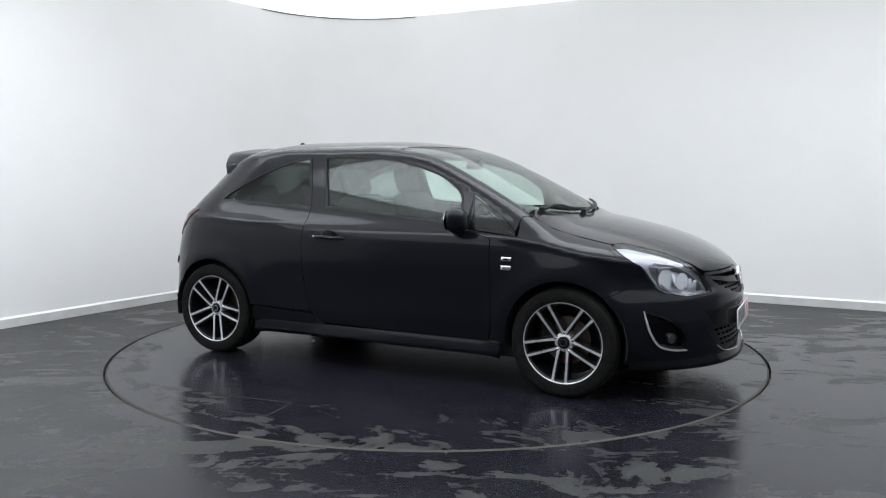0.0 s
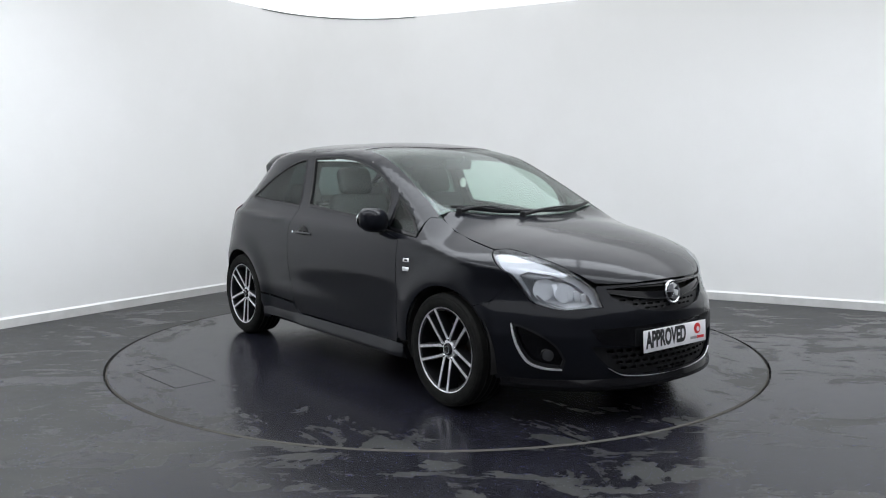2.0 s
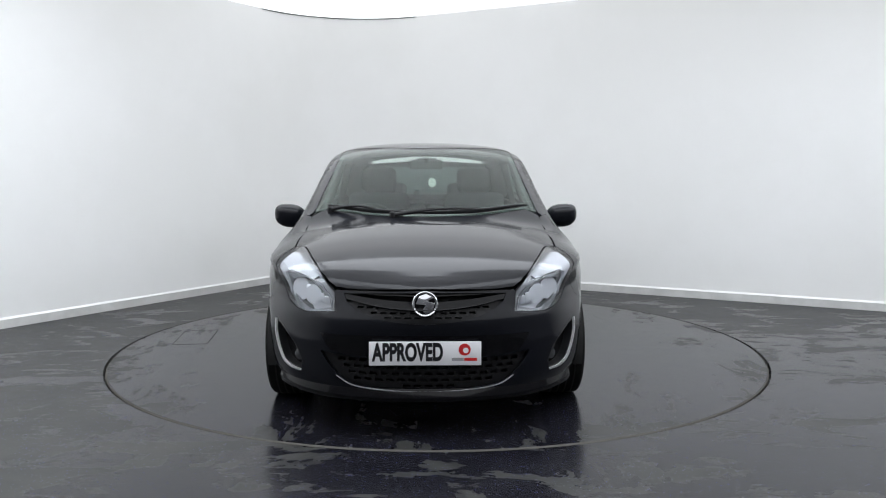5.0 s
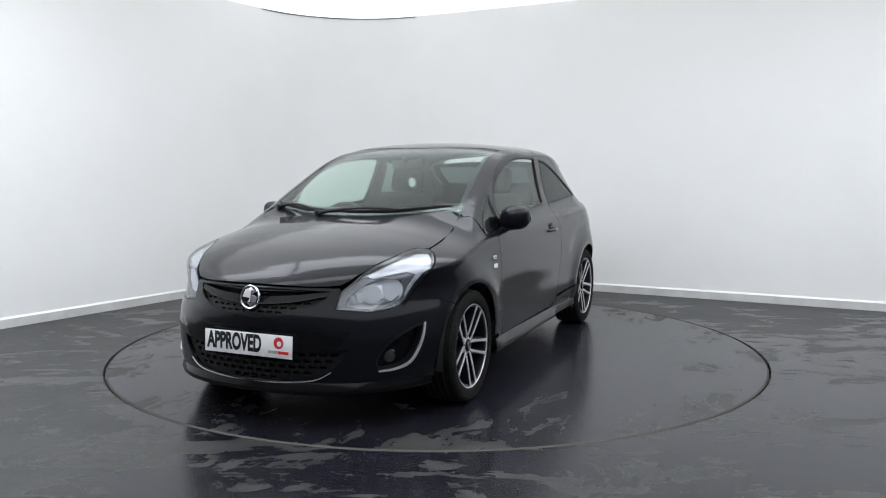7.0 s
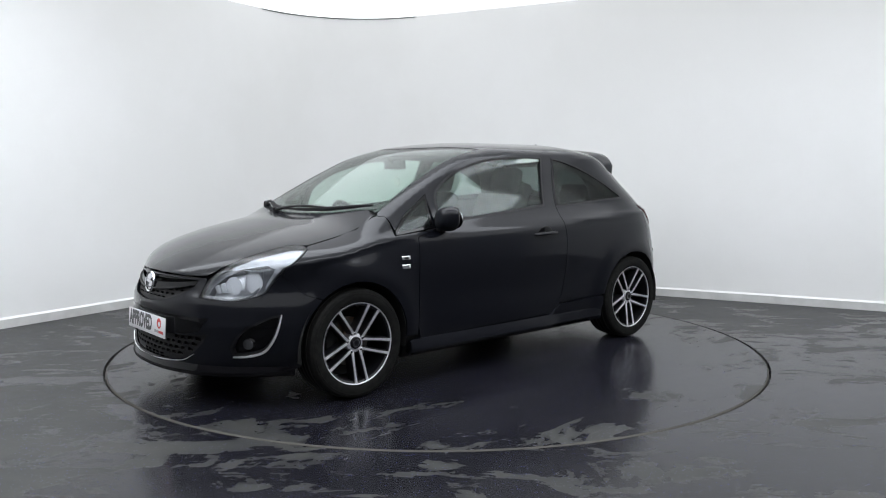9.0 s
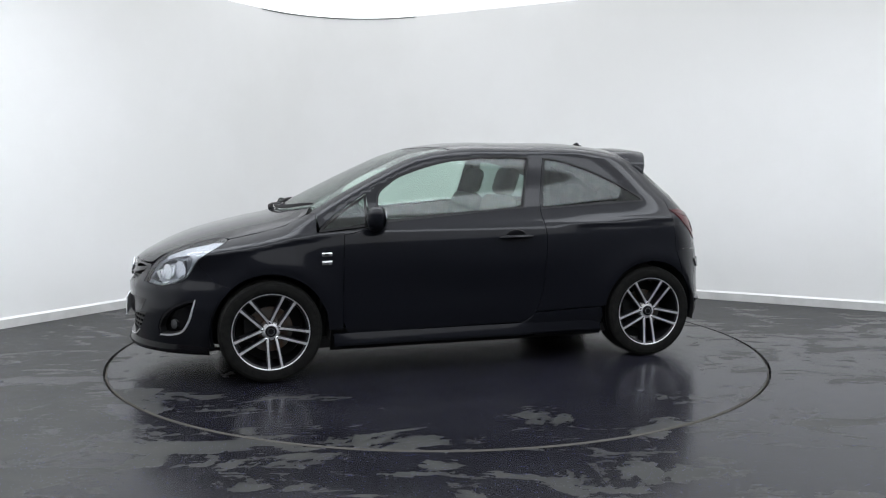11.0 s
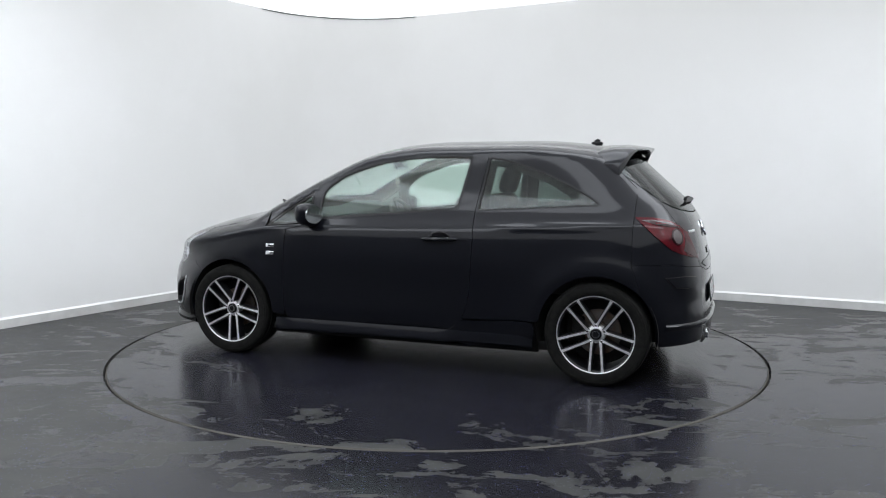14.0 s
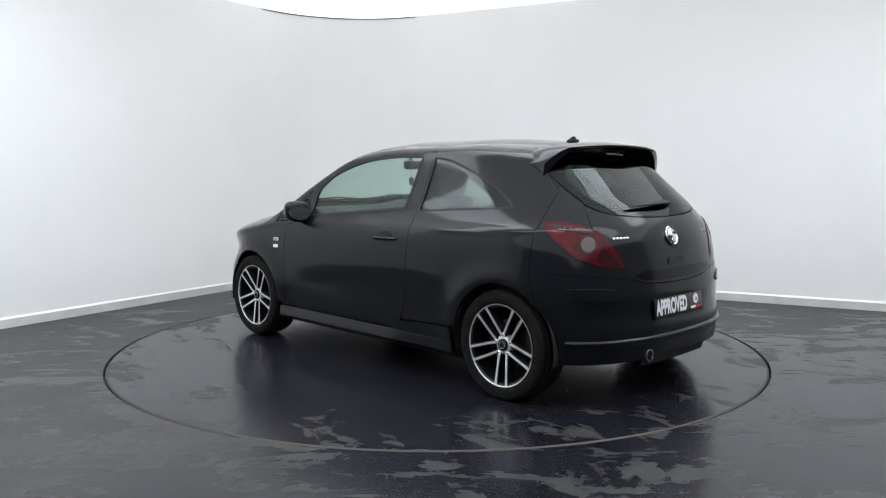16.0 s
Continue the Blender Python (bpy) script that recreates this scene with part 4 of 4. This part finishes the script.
    part("silencer", tube([(-1.76, .30, .262), (-1.45, .2, .26), (-1.35, -.1, .26)], [.026, .07, .07], 14), DARK, pipe)


def build_spoiler():
    """Roof spoiler with turned-down ends."""
    bm = bmesh.new()
    cols = []
    for y in np.linspace(-.585, .585, 49).tolist():
        a = abs(y) / .585
        zr = 1.408 - .035 * a ** 2 - .075 * max(0, (a - .72) / .28) ** 2
        xr = -1.458 + .115 * a ** 3
        xf = -1.20 + .02 * a
        fy = min(abs(y), .57)
        zf = float(TOP.at(np.array([xf]), np.array([min(fy, width_at(xf) - .004)]))[0, 2]) - max(0, fy - width_at(xf)) * 1.3
        low = zr - .018 - .075 * max(0, (a - .62) / .38) ** 1.5
        xl = xr + .012
        xu = -1.30 + .0 * a
        cols.append([bm.verts.new(v) for v in ((xf, y, zf - .004), (xf - .02, y, zf + .006), ((xf + xr) / 2, y, (zf + zr) / 2 + .012), (xr + .02, y, zr), (xr, y, zr - .006), (xl, y, low), (xl + .03, y, low + .002), (xu, y, min(zf, low + .03) - .035 * (1 - a)), (xf, y, zf - .04))])
    for a, b in zip(cols, cols[1:]):
        for i in range(9):
            bm.faces.new((a[i], b[i], b[(i + 1) % 9], a[(i + 1) % 9]))
    bm.faces.new(cols[0])
    bm.faces.new(cols[-1])
    sp = part("spoiler", bm, PAINT, car, "black roof spoiler with turned-down ends", angle=60)
    part("brake_light", box(.012, .17, .020, .003, pose(-1.40, 0, 1.352, 0, 20)), REDDARK, sp, "narrow red high brake lamp")


def build_wheel():
    """One wheel with its outer face towards +y, hub at the origin."""
    w = new("wheel")
    w.parent = car
    up = pose(0, 0, 0, -90)
    prof = [(.212, -.098), (.252, -.106), (.290, -.104), (.302, -.092), (.3055, -.05), (.306, 0), (.3055, .05), (.302, .092), (.291, .104), (.268, .109), (.240, .107), (.229, .100), (.221, .092)]
    tyre = part("tyre", lathe(prof, 96, up, closed=True), TYRE, w, "black low-profile tyre")
    groove = bmesh.new()
    for h in (-.055, -.018, .018, .055):
        add(groove, lathe([(.3066, h - .004), (.3068, h), (.3066, h + .004), (.303, h + .004), (.303, h - .004)], 72, up, closed=True))
    part("tread_groove", groove, SEAM, tyre)
    part("sidewall_ring", lathe([(.276, .1068), (.279, .1086), (.282, .1062), (.279, .104)], 72, up, closed=True), TYRE, tyre)
    rim = part("rim", lathe([(.208, -.09), (.208, .06), (.212, .092), (.228, .1005), (.229, .094), (.222, .06), (.216, -.09)], 96, up, closed=True), RIMDARK, w, "dark alloy rim with a machined bright edge")
    part("machined_edge", lathe([(.2215, .0960), (.2230, .1000), (.2280, .1025), (.2292, .099), (.2220, .092)], 96, up, closed=True), SATIN, rim)
    for k in range(5):
        for s in (-1, 1):
            turn = pose(0, 0, 0, 0, 0, 72 * k + 90)
            for name, grow, z0, z1, mat in (("spoke", .0045, .030, .0895, RIMDARK), ("spoke_face", -.0004, .088, .0935, SATIN)):
                pts = []
                for r, off, wd, dz in ((.038, .0240 * s, .0085, -.020), (.065, .0275 * s, .0075, -.014), (.105, .0305 * s, .0068, -.008), (.150, .0335 * s, .0068, -.002), (.190, .0360 * s, .0072, .003), (.218, .0380 * s, .0088, .007)):
                    pts.append((r, off - (wd + grow), off + (wd + grow), dz))
                bm = bmesh.new()
                rows = [[bm.verts.new((r, lo, z0 + dz)), bm.verts.new((r, hi, z0 + dz)), bm.verts.new((r, hi, z1 + dz)), bm.verts.new((r, lo, z1 + dz))] for r, lo, hi, dz in pts]
                for p, q in zip(rows, rows[1:]):
                    for i in range(4):
                        bm.faces.new((p[i], q[i], q[(i + 1) % 4], p[(i + 1) % 4]))
                bm.faces.new(rows[0])
                bm.faces.new(rows[-1])
                bmesh.ops.transform(bm, matrix=up @ turn, verts=bm.verts)
                part(name, bm, mat, rim, smooth=False)
    part("hub", lathe([(.052, .0), (.056, .058), (.052, .068), (.036, .074), (.034, .068)], 40, up), SATIN, rim)
    part("hub_cap", lathe([(.033, .06), (.033, .079), (.029, .082), (.0, .083)], 32, up), GLOSS, rim)
    part("cap_ring", lathe([(.017, .0825), (.022, .0825), (.022, .0845), (.017, .0845)], 28, up, closed=True), CHROME, rim)
    for k in range(5):
        a = radians(72 * k + 90 + 36)
        part("wheel_bolt", lathe([(.010, .05), (.010, .074), (.006, .077), (0, .077)], 6, up @ pose(.054 * math.cos(a), .054 * math.sin(a), .0)), CHROME, rim)
    disc = part("brake_disc", lathe([(.05, -.02), (.135, -.02), (.135, .0), (.07, .002), (.065, .022), (0, .022)], 48, up), STEEL, w, "rusty steel brake disc")
    part("brake_caliper", box(.075, .05, .15, .012, pose(.115, -.005, .02)), DARK, disc)
    part("backing", lathe([(.0, -.06), (.201, -.06), (.201, -.075), (0, -.075)], 40, up), DARK, w)
    return w


def build_wheels():
    first = build_wheel()
    spots = ((1.2555, 1, 6), (-1.2555, 1, 2), (1.2555, -1, -4), (-1.2555, -1, 8))
    for i, (x, s, spin) in enumerate(spots):
        m = pose(x, s * .745, .306, 0, 0, 0 if s > 0 else 180) @ pose(0, 0, 0, 0, spin, 0)
        if i == 0:
            first.matrix_basis = m
        else:
            copy_thing(first, m)
    # arch liners
    for x in (1.2555, -1.2555):
        for s in (1, -1):
            bm = bmesh.new()
            n = 28
            cols = []
            for i in range(n + 1):
                a = radians(-12 + 204 * i / n)
                q = (x + .353 * math.cos(a), .31 + .353 * math.sin(a))
                cols.append([bm.verts.new((q[0], s * y, q[1])) for y in (.50, .828)])
            for a, b in zip(cols, cols[1:]):
                bm.faces.new((a[0], b[0], b[1], a[1]))
            bm.faces.new([c[0] for c in cols])
            part("arch_liner", bm, DARK, car)


def build_underside():
    bm = box(2.0, 1.5, .06, .01, pose(0, 0, .20))
    add(bm, box(.62, 1.0, .06, .01, pose(1.30, 0, .21)))
    add(bm, box(.60, 1.0, .06, .01, pose(-1.30, 0, .25)))
    add(bm, box(.30, .80, .06, .01, pose(1.72, 0, .22)))
    part("floor_pan", bm, DARK, car)
    part("bulkhead", box(.04, 1.36, .66, .01, pose(.93, 0, .54)), DARK, car)
    part("boot_floor", box(.62, 1.0, .03, .01, pose(-1.33, 0, .52)), DARK, car)


def mirror_unit(s):
    bm = bmesh.new()
    bmesh.ops.create_uvsphere(bm, u_segments=28, v_segments=18, radius=1)
    for v in bm.verts:
        x, y, z = v.co
        q = lambda a, p: math.copysign(abs(a) ** p, a)
        v.co = (q(x, .8) * (.075 if x > 0 else .045), q(y, .75) * .098, q(z, .75) * .074 + .012 * y)
    c = pose(.610, s * .868, .968, 0, 0, s * -12)
    bmesh.ops.transform(bm, matrix=c @ Matrix.Diagonal((1, s, 1, 1)), verts=bm.verts)
    house = part("door_mirror", bm, PAINT, car, "black door mirror with glass facing back")
    part("mirror_glass", lathe([(1, 0), (1, .004), (0, .005)], 36, c @ pose(-.0455, s * .004, 0, 0, -90) @ Matrix.Diagonal((.056, .080, 1, 1))), MIRROR, house)
    part("mirror_foot", tube([(.625, s * .79, .897), (.628, s * .83, .905), (.62, s * .85, .912), (.615, s * .87, .93)], [.034, .030, .024, .022], 14, flat=.55), PLASTIC, house)
    part("mirror_base", box(.15, .030, .022, .010, pose(.66, s * .793, .900, 0, 4, 0)), PLASTIC, house)


def seat(x, y, rear=False):
    bm = box(.50, .48, .15, .05, pose(x, y, .46, 0, -6), 3)
    if rear:
        bm.free()
        bm = box(.45, .60, .14, .05, pose(x, y, .50, 0, -4), 3)
    s = part("seat", bm, CLOTH, car, "dark grey cloth seat")
    h = .60 if not rear else .48
    tilt = -18 if not rear else -22
    bx = x - .28
    back = bmesh.new()
    add(back, box(.13, .46 if not rear else .60, h, .055, pose(bx - .09, y, .50 + h / 2, 0, tilt), 3))
    part("backrest", back, CLOTH, s)
    top = (bx - .09 - math.sin(radians(-tilt)) * (h / 2 + .10), .50 + h / 2 + math.cos(radians(tilt)) * (h / 2 + .10))
    if not rear:
        heads = [(y, .26)]
    else:
        heads = [(y - .0, .25)]
    for hy, w in heads:
        hr = part("headrest", box(.10, w, .19, .045, pose(top[0], hy, top[1], 0, tilt), 3), CLOTH, s)
        for dy in (-.06, .06):
            part("post", tube([(top[0] + .005, hy + dy, top[1] - .15), (top[0], hy + dy, top[1] - .04)], .006, 8), CHROME, hr)


def build_cabin():
    for y in (-.36, .36):
        seat(.10, y)
    for y in (-.30, .30):
        seat(-.72, y, True)
    # dashboard
    pts = [(.96, .66), (.99, .93), (.90, .985), (.74, .985), (.62, .95), (.58, .88), (.62, .75), (.70, .62)]
    bm = bmesh.new()
    cols = []
    for y in np.linspace(-.68, .68, 15).tolist():
        k = 1 - .09 * (abs(y) / .68) ** 3
        hump = .035 * math.exp(-((y + .36) / .16) ** 2)
        cols.append([bm.verts.new((x * k, y, z + (hump if z > .9 else 0))) for x, z in pts])
    for a, b in zip(cols, cols[1:]):
        for i in range(8):
            bm.faces.new((a[i], b[i], b[(i + 1) % 8], a[(i + 1) % 8]))
    bm.faces.new(cols[0])
    bm.faces.new(cols[-1])
    dash = part("dashboard", bm, DASH, car, "dark grey moulded dashboard")
    for y in (-.08, .08):
        part("air_vent", box(.02, .11, .05, .008, pose(.60, y, .90, 0, 12)), GLOSS, dash)
    wheel = part("steering_wheel", tube([tuple(pose(.47, -.36, .87, 0, -64, 0) @ Vector((.18 * math.cos(a), .18 * math.sin(a), 0))) for a in [2 * math.pi * i / 36 for i in range(36)]], .015, 10, closed=True), DASH, car, "black steering wheel on the right-hand side")
    part("wheel_hub", box(.16, .13, .05, .02, pose(.485, -.36, .865, 0, -64)), DASH, wheel)
    part("column", tube([(.50, -.36, .86), (.70, -.36, .78)], .04, 12), DASH, wheel)
    for a in (0, 90, 180):
        part("wheel_spoke", box(.16, .03, .018, .005, pose(.48, -.36, .868, 0, -64) @ pose(0, 0, 0, 0, 0, a) @ pose(.09, 0, 0)), SATIN if a == 90 else DASH, wheel)
    # mirror and hanging card
    mir = part("interior_mirror", box(.03, .22, .065, .012, pose(.34, 0, 1.295, 0, 10)), DASH, car, "black interior mirror with a hanging card")
    part("stalk", tube([(.36, 0, 1.31), (.40, 0, 1.345)], .012, 10), DASH, mir)
    part("mirror_face", box(.003, .20, .052, .001, pose(.324, 0, 1.292, 0, 10)), MIRROR, mir)
    card = part("hanging_card", lathe([(.027, 0), (.027, .003), (0, .003)], 28, pose(.345, .04, 1.175, 0, 90) @ Matrix.Diagonal((1.15, 1, 1, 1))), ORANGE, mir, "pale oval hanging card")
    part("string", tube([(.345, .04, 1.20), (.345, .03, 1.265)], .0015, 5), PLASTIC, card)
    # door linings, parcel shelf, headlining, inner pillars
    for s in (1, -1):
        part("door_lining", box(1.25, .05, .54, .02, pose(.12, s * .735, .61)), DASH, car)
        part("rear_lining", box(.80, .05, .50, .02, pose(-.92, s * .69, .76)), DASH, car)
        part("rear_pillar_lining", tube([(-1.22, s * .60, 1.05), (-1.14, s * .575, 1.20), (-1.0, s * .55, 1.32)], [.10, .085, .06], 12, flat=1.0), DASH, car)
        belt = tube([(-.47, s * .60, 1.30), (-.45, s * .66, 1.05), (-.40, s * .70, .80)], .006, 6, flat=4)
        part("seat_belt", belt, CLOTH, car)
    part("parcel_shelf", box(.36, 1.05, .03, .01, pose(-1.36, 0, .97)), DASH, car)
    # roof aerial
    base = part("aerial", box(.075, .040, .022, .009, pose(-1.10, 0, 1.436)), PLASTIC, car, "short black roof aerial base")
    part("stub", tube([(-1.085, 0, 1.445), (-1.105, 0, 1.457), (-1.12, 0, 1.453)], [.012, .010, .006], 8), PLASTIC, base)


def build_badges():
    for s in (1, -1):
        for z, h in ((.757, .024), (.707, .027)):
            x = .922
            y = float(half(x, z))
            b = part("wing_badge", box(.062, .007, h, .003, pose(x, s * (y + .002), z, s * 8)), CHROME, car, "small silver wing badge")
            if h < .026:
                part("badge_mark", box(.026, .002, .010, 0, pose(x, s * (y + .0062), z, s * 8)), PLASTIC, b)
        mirror_unit(s)


build_sides()
build_upper()
build_front()
build_rear()
build_spoiler()
build_wheels()
build_underside()
build_cabin()
build_badges()


# ---- what moves: the table turns evenly and carries the car ----
def motions():
    rows_t, rows_c = [], []
    for i in range(33):
        t = i * 0.5
        turn = -27.07 - 12.4771 * t + 0.0032 * t * t
        rows_t.append((t, pose(0, 0, 0, 0, 0, turn)))
        rows_c.append((t, pose(0, 0, 0, 0, 0, turn) @ pose(-0.0139, -0.0824, 0.002)))
    walk(turntable, rows_t)
    walk(car, rows_c)


motions()
